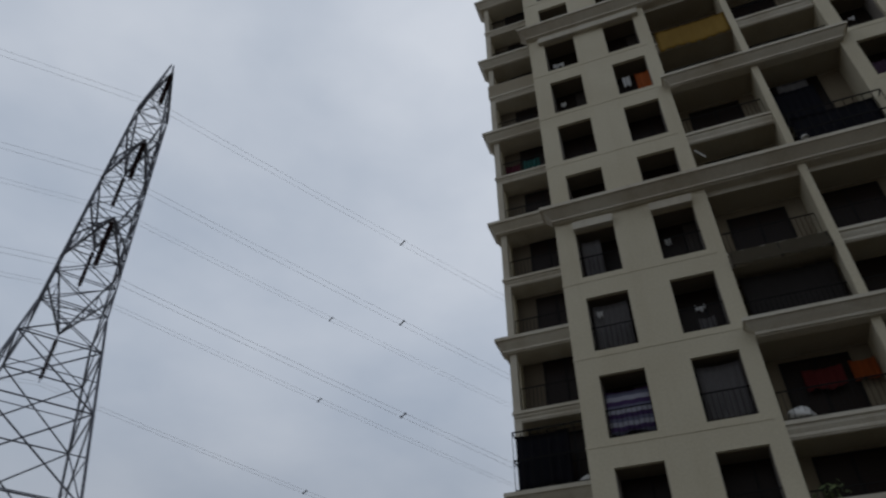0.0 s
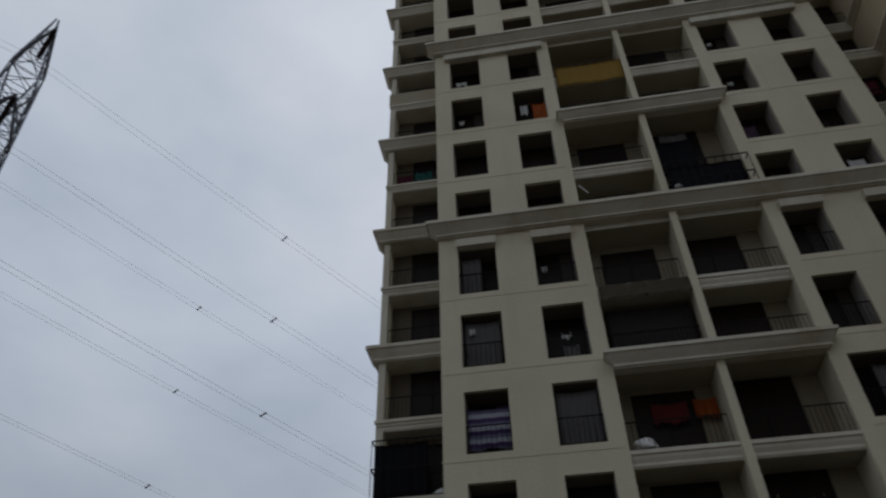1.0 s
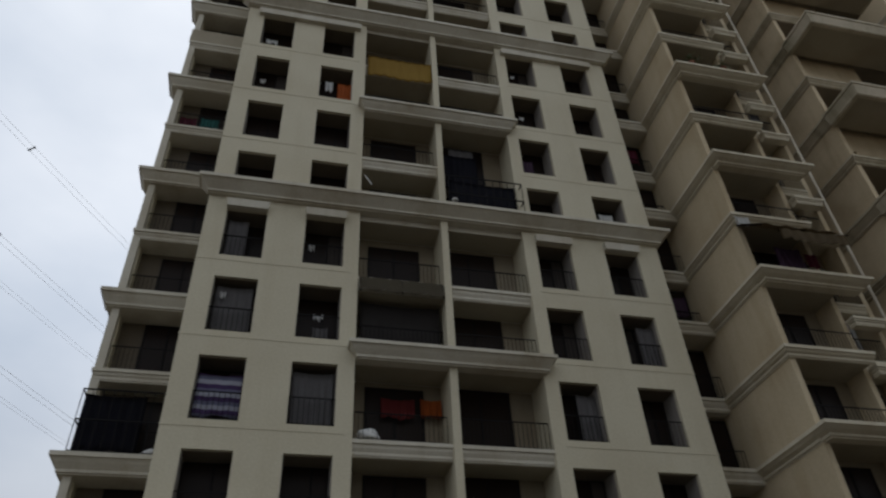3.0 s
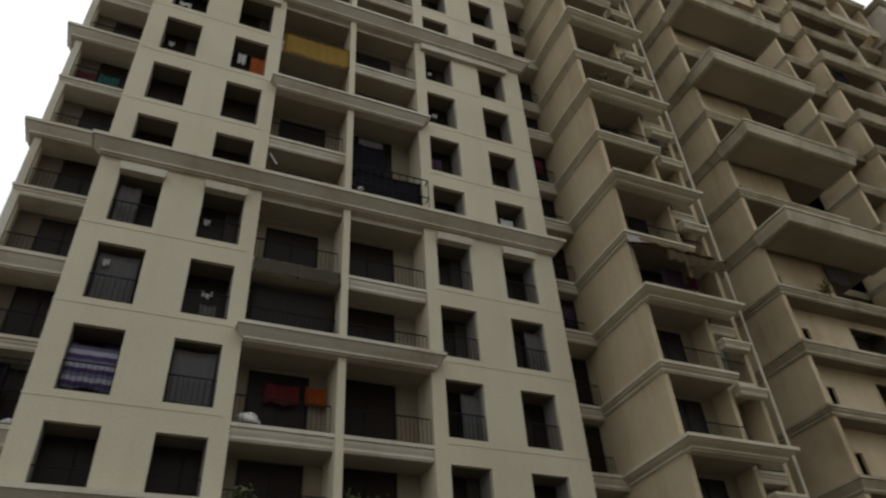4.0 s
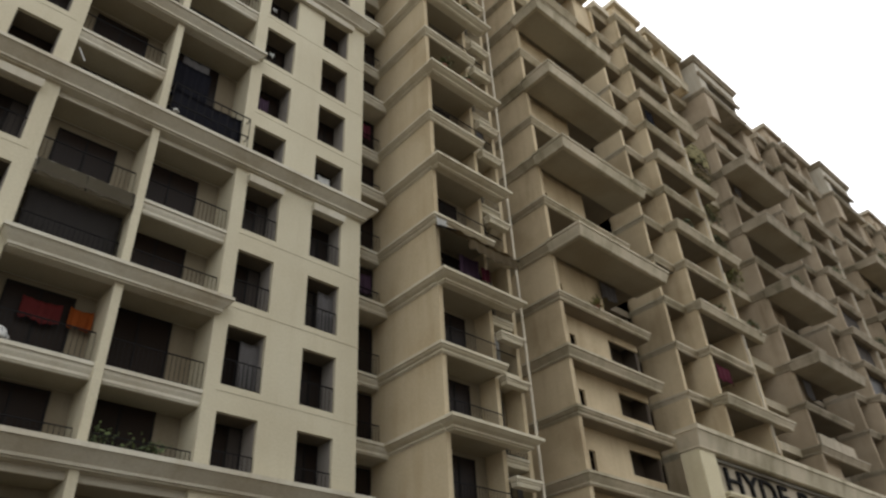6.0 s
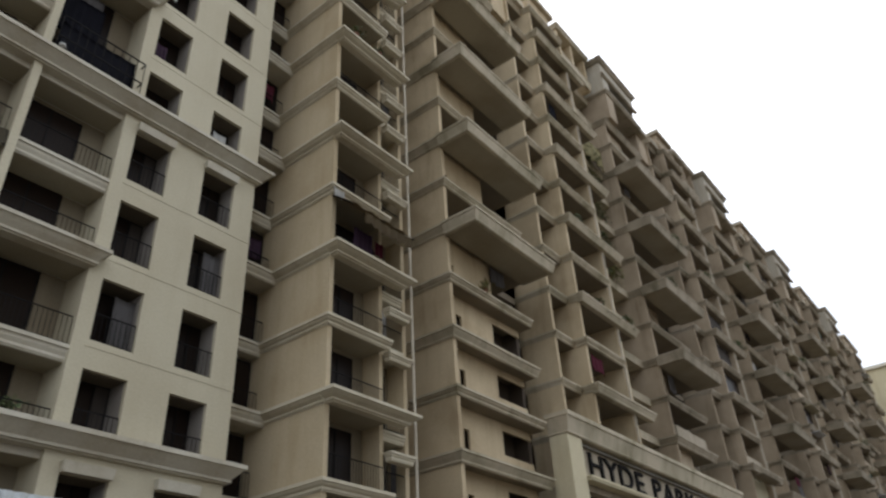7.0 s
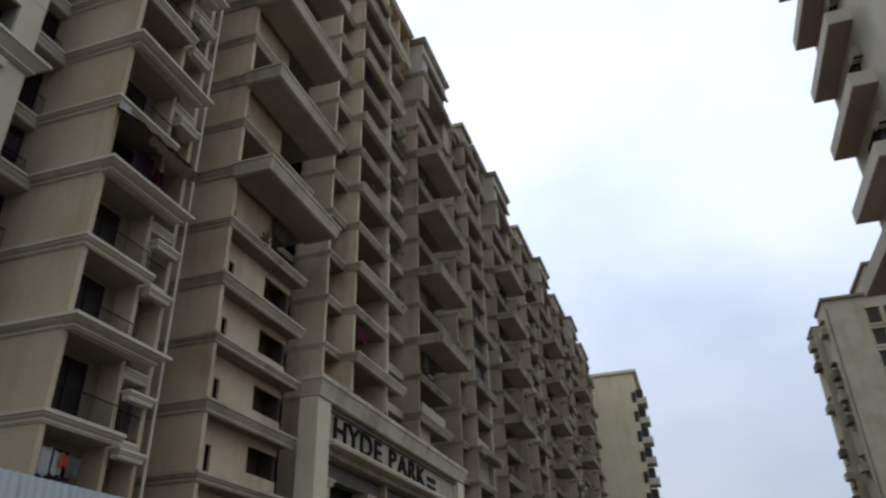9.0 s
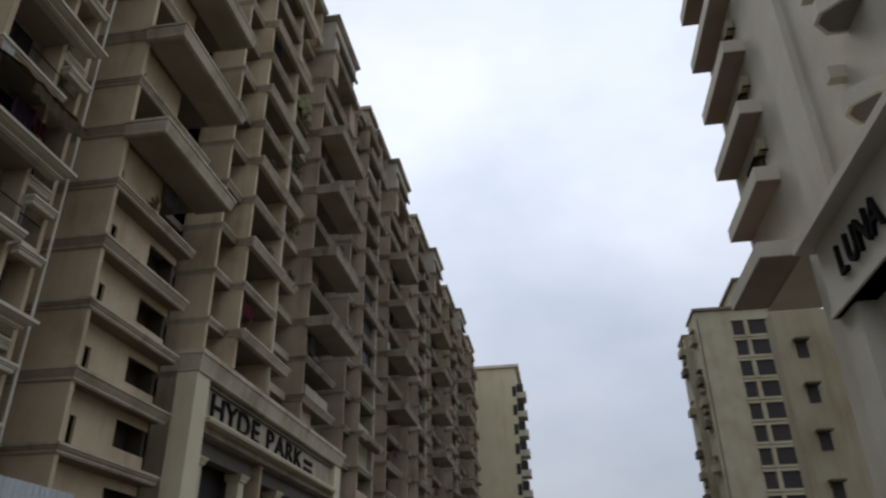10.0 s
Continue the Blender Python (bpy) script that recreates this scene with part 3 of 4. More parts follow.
for h, reach in ARMS:
    za = h + 3.4 + EYE
    for s in (1, -1):
        tip = ARM * (s * reach) + Vector((0, 0, za))
        bm = bmesh.new()
        w = half(za)
        for t in (1, -1):
            root = ARM * (s * w) + RUN * (t * w) + Vector((0, 0, za))
            up = ARM * (s * half(za + 1.6)) + RUN * (t * half(za + 1.6)) + Vector((0, 0, za + 1.6))
            beam(bm, root, tip, 0.07)
            beam(bm, up, tip, 0.06)
            for f in (0.25, 0.5, 0.75):
                beam(bm, root.lerp(tip, f), up.lerp(tip, f), 0.035)
                beam(bm, root.lerp(tip, f - 0.2), up.lerp(tip, f), 0.035)
        for f in (0.2, 0.45, 0.7):
            r1 = ARM * (s * w) + RUN * w + Vector((0, 0, za))
            r2 = ARM * (s * w) - RUN * w + Vector((0, 0, za))
            beam(bm, r1.lerp(tip, f), r2.lerp(tip, f), 0.035)
            beam(bm, r1.lerp(tip, f), r2.lerp(tip, f + 0.2), 0.03)
        part("cross_arm", bm, STEEL, pylon)
        bm = bmesh.new()
        for j in range(17):
            z = za - 0.35 - j * 0.165
            bmesh.ops.create_cone(bm, cap_ends=True, segments=12, radius1=0.14, radius2=0.05, depth=0.13, matrix=Matrix.Translation(tip + Vector((0, 0, z - za))))
        beam(bm, tip, tip - Vector((0, 0, 3.4)), 0.035)
        part("insulator", bm, CERAMIC, pylon, "string of dark insulator discs")
        ends.append(tip - Vector((0, 0, 3.4)))
for p in ends:
    line = thing("power_line", "thin grey sagging twin overhead power conductor", "power line", "lines of the pylon")
    for off in (-0.22, 0.22):
        bm = bmesh.new()
        ring = None
        for j in range(-40, 61):
            s = j * 4.0
            c = Vector((TX, TY, 0)) + p + RUN * s + ARM * off + Vector((0, 0, -0.155 * abs(s) + 0.00052 * s * s))
            now = [bm.verts.new(c + ARM * (0.009 * math.cos(a)) + Vector((0, 0, 0.009 * math.sin(a)))) for a in (0, 1.57, 3.14, 4.71)]
            if ring:
                for i in range(4):
                    bm.faces.new((ring[i], ring[(i + 1) % 4], now[(i + 1) % 4], now[i]))
            ring = now
        part("conductor", bm, ALUMINIUM, line)
    s = 17.3
    c = Vector((TX, TY, 0)) + p + RUN * s + Vector((0, 0, -0.155 * s + 0.00052 * s * s))
    bm = bmesh.new()
    beam(bm, c - ARM * 0.26, c + ARM * 0.26, 0.05)
    for q in (-0.22, 0.22):
        bmesh.ops.create_cube(bm, size=0.1, matrix=Matrix.Translation(c + ARM * q))
    part("spacer", bm, STEEL, line, "grey clamp spacer")

# ---- blocks across the street ----
block_f = thing("apartment_building", "pale grey rendered block with projecting box balconies over a name portal", "building")
FY = -8.7
part("wall", boxes((9, 22.8, FY - 11, FY, 0, 36)), GREY, block_f)
part("upper_wall", boxes((22.8, 28.3, FY - 11, FY, 12.5, 36)), GREY, block_f)
part("pilaster", boxes((19.4, 21.3, FY, FY + 0.25, 11.6, 36)), GREY, block_f)


BROWN_SOFFIT = material("brown_stained_soffit", (0.5, 0.4, 0.335), 0.9, stain=0.6)


def canted_balcony(parent, x0, x1, y0, d, z, h):
    """A balcony with cut corners on a wall that faces +y: floor plate, and a thin parapet round three sides."""
    c = 0.45 * d

    def plan(g, lift):
        return [(x0 - g, y0, lift), (x0 - g, y0 + d - c + g * 0.4, lift), (x0 + c - g * 0.4, y0 + d + g, lift), (x1 - c + g * 0.4, y0 + d + g, lift), (x1 + g, y0 + d - c + g * 0.4, lift), (x1 + g, y0, lift)]

    def prism(a, b):
        bm = bmesh.new()
        u, v = [bm.verts.new(p) for p in a], [bm.verts.new(p) for p in b]
        bm.faces.new(u[::-1])
        bm.faces.new(v)
        for i in range(len(u)):
            j = (i + 1) % len(u)
            bm.faces.new((u[i], u[j], v[j], v[i]))
        return bm

    b = part("balcony", prism(plan(0, z), plan(0, z + 0.16)), REVEAL, parent)
    outer, inner = plan(0.1, 0), plan(0, 0)
    for i in range(5):
        ring = (outer[i], outer[i + 1], inner[i + 1], inner[i])
        part("parapet", prism([(p[0], p[1], z - 0.06) for p in ring], [(p[0], p[1], z + h) for p in ring]), GREY, b)
    return b


def box_balcony(parent, x0, x1, y0, y1, z, h=0.6):
    """A box balcony on a wall that faces +y: moulded floor, three parapet sides."""
    b = part("balcony", boxes((x0, x1, y0, y1, z, z + 0.16)), BROWN_SOFFIT, parent)
    part("parapet", boxes((x0 - 0.04, x1 + 0.04, y1 - 0.12, y1 + 0.04, z + 0.02, z + h)), GREY, b)
    for xa, xb in ((x0 - 0.04, x0 + 0.1), (x1 - 0.1, x1 + 0.04)):
        part("parapet", boxes((xa, xb, y0, y1 - 0.12, z + 0.02, z + h)), GREY, b)
    return b


for k in range(8):
    z = 12.55 + 3 * k
    box_balcony(block_f, 23.4, 28.1, FY, FY + (1.3 if k == 0 else 0.8), z)
    if k:
        f = part("balcony_door", boxes((24.4, 24.48, FY, FY + 0.05, z + 0.16, z + 2.3), (26.5, 26.58, FY, FY + 0.05, z + 0.16, z + 2.3), (24.48, 26.5, FY, FY + 0.05, z + 2.22, z + 2.3)), IRON, block_f)
        part("pane", boxes((24.48, 26.5, FY, FY + 0.02, z + 0.16, z + 2.22)), GLASS, f)
        unit = part("air_conditioner", boxes((23.75, 24.35, FY + 0.06, FY + 0.32, z + 1.62, z + 2.05)), OLIVE, block_f, "dirty grey air conditioner unit under a balcony")
        part("bracket", boxes((23.8, 23.85, FY, FY + 0.32, z + 1.56, z + 1.62), (24.25, 24.3, FY, FY + 0.32, z + 1.56, z + 1.62)), IRON, unit)
    canted_balcony(block_f, 14.95, 16.1, FY, 0.9, z + 0.12, 0.4)
    part("sun_shade", boxes((16.9, 17.25, FY, FY + 0.45, z + 2.2, z + 2.6, -0.3)), GREY, block_f)
part("portal_lintel", boxes((8, 20.4, FY, FY + 0.7, 9.1, 11.3)), GREY, block_f)
part("portal_cornice", boxes((7.8, 20.8, FY, FY + 1.2, 11.3, 11.55)), GREY, block_f)
part("portal_band", boxes((8, 20.45, FY, FY + 0.78, 9.1, 9.25)), GREY, block_f)
part("portal_pier", boxes((19.2, 20.4, FY, FY + 0.55, 0, 9.1)), GREY, block_f)
lettering(block_f, "LUNA", 0.80, 0.88, 19.15, FY + 0.77, 9.75, 180, 0.85)

block_e = thing("apartment_building", "low grey rendered wing with small hooded windows", "building")
part("wall", boxes((49.5, 51.2, -32, -15.4, 0, 20.6)), OLIVE, block_e)
for k in range(6):
    z = 2.0 + 3.05 * k
    w = part("window", boxes((49.44, 49.52, -17.2, -16.5, z, z + 1.1)), DARK, block_e)
    part("hood", boxes((48.85, 49.5, -17.3, -16.35, z + 1.12, z + 1.24)), INNER, w)

block_g = thing("apartment_building", "distant cream block with ranks of small dark windows", "building")
part("wall", boxes((106, 112, -40, -22.1, 0, 43.2)), FAR_CREAM, block_g)
part("roof_slab", boxes((105.6, 112.3, -40.5, -21.9, 43.2, 43.6)), SOFFIT, block_g)
part("set_back_wall", boxes((112, 117, -40, -21.2, 0, 41.6)), FAR_CREAM, block_g)
part("set_back_roof", boxes((112.3, 117.3, -40, -21.0, 41.6, 42.0)), SOFFIT, block_g)
part("roof_box", boxes((108, 118, -36, -29.4, 43.7, 48.6)), FAR_CREAM, block_g)
part("roof_box_cap", boxes((107.6, 118.4, -36.4, -29.0, 48.6, 49.0)), SOFFIT, block_g)
bm = boxes((105.88, 106.0, -22.5, -22.38, 0, 42))
part("drain_pipe", bm, INNER, block_g)
blinds = random.Random(9)
for k in range(13):
    z = 39.1 - 3.1 * k
    for y0, y1 in ((-28.75, -27.25), (-32.65, -29.5)):
        f = part("window", boxes((105.86, 106.0, y0 - 0.15, y1 + 0.15, z - 0.35, z - 0.02)), FAR_CREAM, block_g)
        part("pane", boxes((105.94, 105.99, y0, y1, z, z + 2.15)), blinds.choice((DARK, DARK, DARK, CURTAIN_DARK)), f)
        part("hood", boxes((105.7, 106.0, y0 - 0.1, y1 + 0.1, z + 2.2, z + 2.36)), FAR_CREAM, f)
    part("rib", boxes((105.75, 106.0, -29.37, -28.88, z - 0.35, z + 2.5)), FAR_CREAM, block_g)
    for x0, d in ((107.2, 0.8), (112.6, 1.7)):
        if (k + int(d)) % 2 == 0 or k % 3 == 0:
            part("balcony", boxes((x0, x0 + 2.4, -22.1, -22.1 + d, z - 0.3, z + 0.7), (x0 + 0.2, x0 + 2.2, -22.1, -22.1 + d * 0.7, z + 1.7, z + 1.9)), INNER if k % 3 else OLIVE, block_g)

block_h = thing("apartment_building", "distant yellow end wall with small balconies along one edge", "building")
part("wall", boxes((155, 185, 7.4, 30, 0, 52.5)), YELLOW, block_h)
part("roof_slab", boxes((154.5, 185.5, 6.6, 30.5, 52.5, 53.1)), GREY, block_h)
for k in range(11):
    z = 46.0 - 4.1 * k
    b = part("balcony", boxes((155.2, 159.5, 5.4, 7.4, z - 0.3, z)), TRIM, block_h)
    part("parapet", boxes((155.2, 159.5, 5.4, 5.6, z, z + 1.2)), TRIM, b)
    part("opening", boxes((154.9, 155.0, 7.42, 8.3, z, z + 2.2), (155.9, 159.4, 6.0, 7.4, z, z + 3.0)), DARK, b)
    part("side_parapet", boxes((155.2, 155.4, 5.6, 7.4, z, z + 0.9)), TRIM, b)

# ---- white sheet hoarding ----
hoarding = thing("site_hoarding", "white corrugated metal sheet fence in front of the block", "fence")
for j in range(20):
    bm = bmesh.new()
    x = -6 + j * 0.95
    prof = []
    for k in range(7):
        u = x + k * 0.158
        prof += [(u, 9.0), (u + 0.05, 8.975), (u + 0.1, 8.975), (u + 0.15, 9.0)]
    prof = [(min(u, x + 0.95), v) for u, v in prof]
    rows = [[bm.verts.new((u, v + d, z)) for u, v in prof] for z, d in ((0, 0), (3.95, 0), (3.95, 0.02), (0, 0.02))]
    for r0, r1 in zip(rows, rows[1:] + rows[:1]):
        for k in range(len(prof) - 1):
            if prof[k + 1][0] - prof[k][0] > 1e-4:
                bm.faces.new((r0[k], r0[k + 1], r1[k + 1], r1[k]))
    part("sheet", bm, WHITE, hoarding)
for z in (0.8, 3.5):
    part("rail", boxes((-6, 13.0, 9.03, 9.08, z, z + 0.06)), STEEL, hoarding)
for j in range(7):
    part("post", boxes((-6 + j * 2.85, -5.92 + j * 2.85, 9.08, 9.16, 0, 3.8)), STEEL, hoarding)

# ---- small things on the balconies ----
def cloth(name, x0, x1, y, z0, z1, mat, label, category="laundry", sag=0.05, folds=5, group=""):
    """A hanging cloth with soft folds and an uneven hem."""
    bm = bmesh.new()
    nx, nz = 20, 8
    ph = x0 * 3.7 + z0
    grid = []
    for j in range(nz + 1):
        row = []
        v = j / nz
        for i in range(nx + 1):
            u = i / nx
            fold = math.sin(u * math.pi * 2 * folds + ph) * sag * (0.35 + 0.65 * (1 - v))
            drop = -0.06 * math.sin(u * math.pi) * v + 0.05 * math.sin(u * 9 + ph) * (1 - v)
            row.append(bm.verts.new((x0 + (x1 - x0) * u, y + fold, z0 + (z1 - z0) * v + drop)))
        grid.append(row)
    for j in range(nz):
        for i in range(nx):
            bm.faces.new((grid[j][i], grid[j][i + 1], grid[j + 1][i + 1], grid[j + 1][i]))
    bmesh.ops.solidify(bm, geom=bm.faces[:], thickness=0.015)
    ob = new(name, to_mesh(name, bm, mat))
    for p in ob.data.polygons:
        p.use_smooth = True
    return tagged(ob, label, category, group)


def striped(name, colours, scale):
    m = material(name, colours[0], 0.9, bump=0.0)
    n, l = m.node_tree.nodes, m.node_tree.links
    geo = n.new("ShaderNodeNewGeometry")
    sep = n.new("ShaderNodeSeparateXYZ")
    mul = n.new("ShaderNodeMath")
    mul.operation, mul.inputs[1].default_value = "MULTIPLY", scale
    fr = n.new("ShaderNodeMath")
    fr.operation = "FRACT"
    ramp = n.new("ShaderNodeValToRGB")
    ramp.color_ramp.interpolation = "CONSTANT"
    ramp.color_ramp.elements[0].color = (*colours[0], 1)
    ramp.color_ramp.elements[1].position, ramp.color_ramp.elements[1].color = 0.35, (*colours[1], 1)
    e = ramp.color_ramp.elements.new(0.7)
    e.color = (*colours[2], 1)
    l.new(geo.outputs["Position"], sep.inputs[0])
    l.new(sep.outputs["Z"], mul.inputs[0])
    l.new(mul.outputs[0], fr.inputs[0])
    l.new(fr.outputs[0], ramp.inputs["Fac"])
    l.new(ramp.outputs["Color"], n["Principled BSDF"].inputs["Base Color"])
    return m


ORANGE = material("orange_cloth", (0.5, 0.12, 0.025), 0.9, bump=0.0)
RED = material("red_cloth", (0.2, 0.03, 0.03), 0.9, bump=0.0)
CORAL = material("coral_cloth", (0.62, 0.13, 0.08), 0.9, bump=0.0)
MAROON = material("maroon_cloth", (0.16, 0.025, 0.05), 0.9, bump=0.0)
TEAL = material("teal_cloth", (0.05, 0.22, 0.20), 0.9, bump=0.0)
PALE = material("white_cloth", (0.72, 0.72, 0.70), 0.9, bump=0.0)
NAVY = material("navy_net", (0.012, 0.012, 0.02), 0.95, bump=0.0)
MUSTARD = material("mustard_blind", (0.46, 0.29, 0.06), 0.9, stain=0.6, bump=0.1)
BLANKET = striped("striped_blanket", ((0.10, 0.06, 0.16), (0.50, 0.50, 0.58), (0.20, 0.20, 0.30)), 2.4)
BROWN = material("brown_tarpaulin", (0.12, 0.1, 0.065), 0.85, bump=0.0)
GREYCLOTH = material("grey_curtain", (0.20, 0.19, 0.19), 0.9, bump=0.0)
PURPLE = material("purple_cloth", (0.09, 0.05, 0.09), 0.9, bump=0.0)
OCHRE = material("ochre_tarpaulin", (0.46, 0.41, 0.22), 0.85, bump=0.0)

cloth("roll_blind", 2.4, 5.34, AY - 0.04, 28.3, 29.72, MUSTARD, "mustard yellow bamboo roll blind half lowered in a balcony", "blind", 0.04, 7)
cloth("laundry", 1.15, 1.75, AY + 0.25, 26.55, 27.75, ORANGE, "bright orange cloth drying in a window opening", sag=0.04, folds=2)
cloth("laundry", 0.62, 0.95, AY + 0.28, 27.1, 27.8, PALE, "small white cloth drying in a window opening", sag=0.03, folds=2)
cloth("blanket", -2.34, -1.04, AY + 0.26, 11.6, 13.0, BLANKET, "purple and white striped blanket hung in a window opening", "blanket", 0.03, 3)
cloth("laundry", 3.3, 4.4, AY + 1.05, 12.3, 13.0, RED, "dark red clothes hung on a balcony line", folds=4)
cloth("laundry", 4.6, 5.3, AY + 1.05, 12.4, 13.05, ORANGE, "orange clothes hung on a balcony line", folds=3)
cloth("laundry", -5.45, -4.75, AY + 2.95, 26.3, 27.2, MAROON, "maroon clothes hung on a corner balcony", folds=3)
cloth("laundry", -4.6, -3.8, AY + 2.95, 26.3, 27.3, TEAL, "teal clothes hung on a corner balcony", folds=3)
cloth("curtain", 0.42, 1.7, AY + 0.3, 11.4, 13.3, GREYCLOTH, "grey curtain drawn across a window opening", "curtain", 0.05, 6)
cloth("curtain", -2.3, -1.1, AY + 0.3, 14.4, 16.3, GREYCLOTH, "grey curtain drawn across a window opening", "curtain", 0.05, 6)
cloth("laundry", 16.9, 17.35, BY + 0.08, 6.35, 7.25, PALE, "white shirt hung at a balcony edge", sag=0.03, folds=2)
cloth("laundry", 17.45, 17.85, BY + 0.08, 6.45, 7.2, PALE, "white and grey clothes hung at a balcony edge", sag=0.03, folds=2)
cloth("laundry", 17.62, 18.0, BY + 0.02, 6.7, 7.15, CORAL, "coral red cloth hung at a balcony edge", sag=0.03, folds=2)
cloth("laundry", 18.05, 18.6, BY + 0.1, 6.5, 7.2, GREYCLOTH, "grey clothes hung at a balcony edge", sag=0.03, folds=2)
cloth("blanket", 16.9, 18.3, BY + 0.16, 5.6, 6.5, PURPLE, "dark purple blanket hung over a balcony rail", "blanket", sag=0.03, folds=3)
cloth("curtain", 20.0, 20.35, BY + 0.8, 8.3, 10.2, PALE, "pale curtain hung in a narrow balcony", "curtain", 0.04, 3)
cloth("curtain", 20.85, 21.15, BY + 0.8, 8.3, 10.2, GREYCLOTH, "grey curtain hung in a narrow balcony", "curtain", 0.04, 3)
cloth("curtain", 20.2, 20.7, BY + 0.8, 14.3, 16.2, PALE, "pale curtain hung in a narrow balcony", "curtain", 0.04, 3)
cloth("curtain", 20.6, 21.1, BY + 0.8, 26.3, 28.2, GREYCLOTH, "grey curtain hung in a narrow balcony", "curtain", 0.04, 3)
cloth("laundry", 18.3, 19.6, BY + 0.5, 17.5, 18.7, PURPLE, "purple clothes hung on a shaded balcony", folds=4)


def bundle(x, y, z, r, mat, label, category):
    bm = bmesh.new()
    bmesh.ops.create_icosphere(bm, subdivisions=3, radius=r)
    for v in bm.verts:
        d = noise.noise(v.co * 3.0 + Vector((x, y, z))) * 0.35
        v.co *= 1 + d
        v.co.z = max(v.co.z * 0.7, -0.4 * r)
    bmesh.ops.translate(bm, verts=bm.verts, vec=(x, y, z + 0.4 * r))
    ob = new(category.replace(" ", "_"), to_mesh("bundle", bm, mat))
    for p in ob.data.polygons:
        p.use_smooth = True
    return tagged(ob, label, category)


bundle(2.85, AY + 0.5, 11.2, 0.34, PALE, "crumpled white cloth sack on a balcony floor", "cloth sack")
bundle(-3.6, AY + 2.75, 11.2, 0.32, PALE, "crumpled white cloth sack on a corner balcony", "cloth sack")


def awning(x0, x1, y0, y1, z0, z1, mat, label):
    """A sloping sheet on a slim frame that reaches out from the wall."""
    a = thing("awning", label, "awning")
    bm = bmesh.new()
    n = 14
    low, high = [], []
    for i in range(n + 1):
        x = x0 + (x1 - x0) * i / n
        low.append(bm.verts.new((x, y0, z0 + 0.05 * math.sin(i * 1.9))))
        high.append(bm.verts.new((x, y1, z1 + 0.015 * math.sin(i * 2.3))))
    for i in range(n):
        bm.faces.new((low[i], low[i + 1], high[i + 1], high[i]))
    bmesh.ops.solidify(bm, geom=bm.faces[:], thickness=0.03)
    part("sheet", bm, mat, a)
    for x in (x0 + 0.05, (x0 + x1) / 2, x1 - 0.05):
        bm = bmesh.new()
        beam(bm, (x, y0 + 0.02, z0 - 0.05), (x, y1, z1 - 0.06), 0.03)
        part("strut", bm, IRON, a)
    return a


awning(2.35, 5.34, AY - 0.12, AY + 0.02, 16.42, 17.05, BROWN, "brown tarpaulin awning over an open balcony")
TAN = material("olive_brown_tarpaulin", (0.17, 0.125, 0.068), 0.9, bump=0.1)
awning(16.55, 20.3, BY - 1.25, BY - 0.02, 18.75, 19.75, TAN, "sagging brown tarpaulin awning over a balcony")


def cage(x0, x1, y0, y1, z0, z1, label, net=True):
    """A box of thin bars round an opening, hung with dark net."""
    c = thing("safety_grille", label, "grille")
    if net:
        sheet = cloth("net", x0 + 0.05, x1 - (0.25 if x0 > 0 else 0.85), y0 + 0.22, z0 + 0.1, z1 - 0.05, NAVY, "dark hanging net", "", 0.03, 4)
        sheet.parent = c
    bm = bmesh.new()
    k = int((x1 - x0) / 0.3)
    for i in range(k + 1):
        x = x0 + (x1 - x0) * i / k
        bx(bm, x - 0.012, x + 0.012, y0 - 0.012, y0 + 0.012, z0, z1)
    tagged(part("bar_lattice", bm, IRON, c), kind="stuff")
    for z in (z0, (z0 + z1) / 2, z1):
        part("rail", boxes((x0, x1, y0 - 0.02, y0 + 0.02, z - 0.02, z + 0.02)), IRON, c)
        for x in (x0, x1):
            part("side_rail", boxes((x - 0.02, x + 0.02, y0 + 0.02, y1, z - 0.02, z + 0.02)), IRON, c)
    return c


cage(5.7, 8.75, AY - 0.3, AY + 0.3, 20.4, 22.3, "dark grille hung with navy net on a balcony")
cage(-5.9, -3.15, AY + 2.3, AY + 3.8, 11.25, 13.3, "dark grille hung with net closing a corner balcony")

cloth("tarpaulin", 45.6, 49.9, 18.9, 41.0, 43.2, OCHRE, "faded ochre tarpaulin hung over a balcony edge", "tarpaulin", 0.16, 4)

# dark net behind the grille, up through the double storey
cloth("net", 5.8, 7.3, AY + 0.7, 22.6, 24.6, NAVY, "dark net hung through a double height balcony", "net", 0.06, 6)
# pale lump added in place of a bright reflection at the grille
bundle(5.95, AY - 0.1, 21.1, 0.13, PALE, "small pale lump on a balcony grille standing in for a reflection", "plastic bag")
# dark sheet added to stand for the deep shade of this bay
cloth("net", 2.45, 5.25, AY + 0.5, 14.3, 16.3, DARK, "dark brown sheet added behind a balcony railing to deepen the shade", "net", 0.05, 7)
# small white cloths in the window openings
for x, z, w, h in ((-2.15, 29.75, 0.5, 0.3), (-2.1, 26.9, 0.22, 0.3), (-2.15, 15.75, 0.2, 0.28), (0.9, 15.2, 0.32, 0.25), (9.4, 27.0, 0.22, 0.26), (0.55, 18.1, 0.2, 0.3), (12.2, 21.2, 0.6, 0.5), (9.3, 30.0, 0.2, 0.25)):
    cloth("laundry", x, x + w, AY + 0.2, z, z + h, PALE, "small white cloth drying in a dark window opening", sag=0.03, folds=2, group="white cloths in the windows")

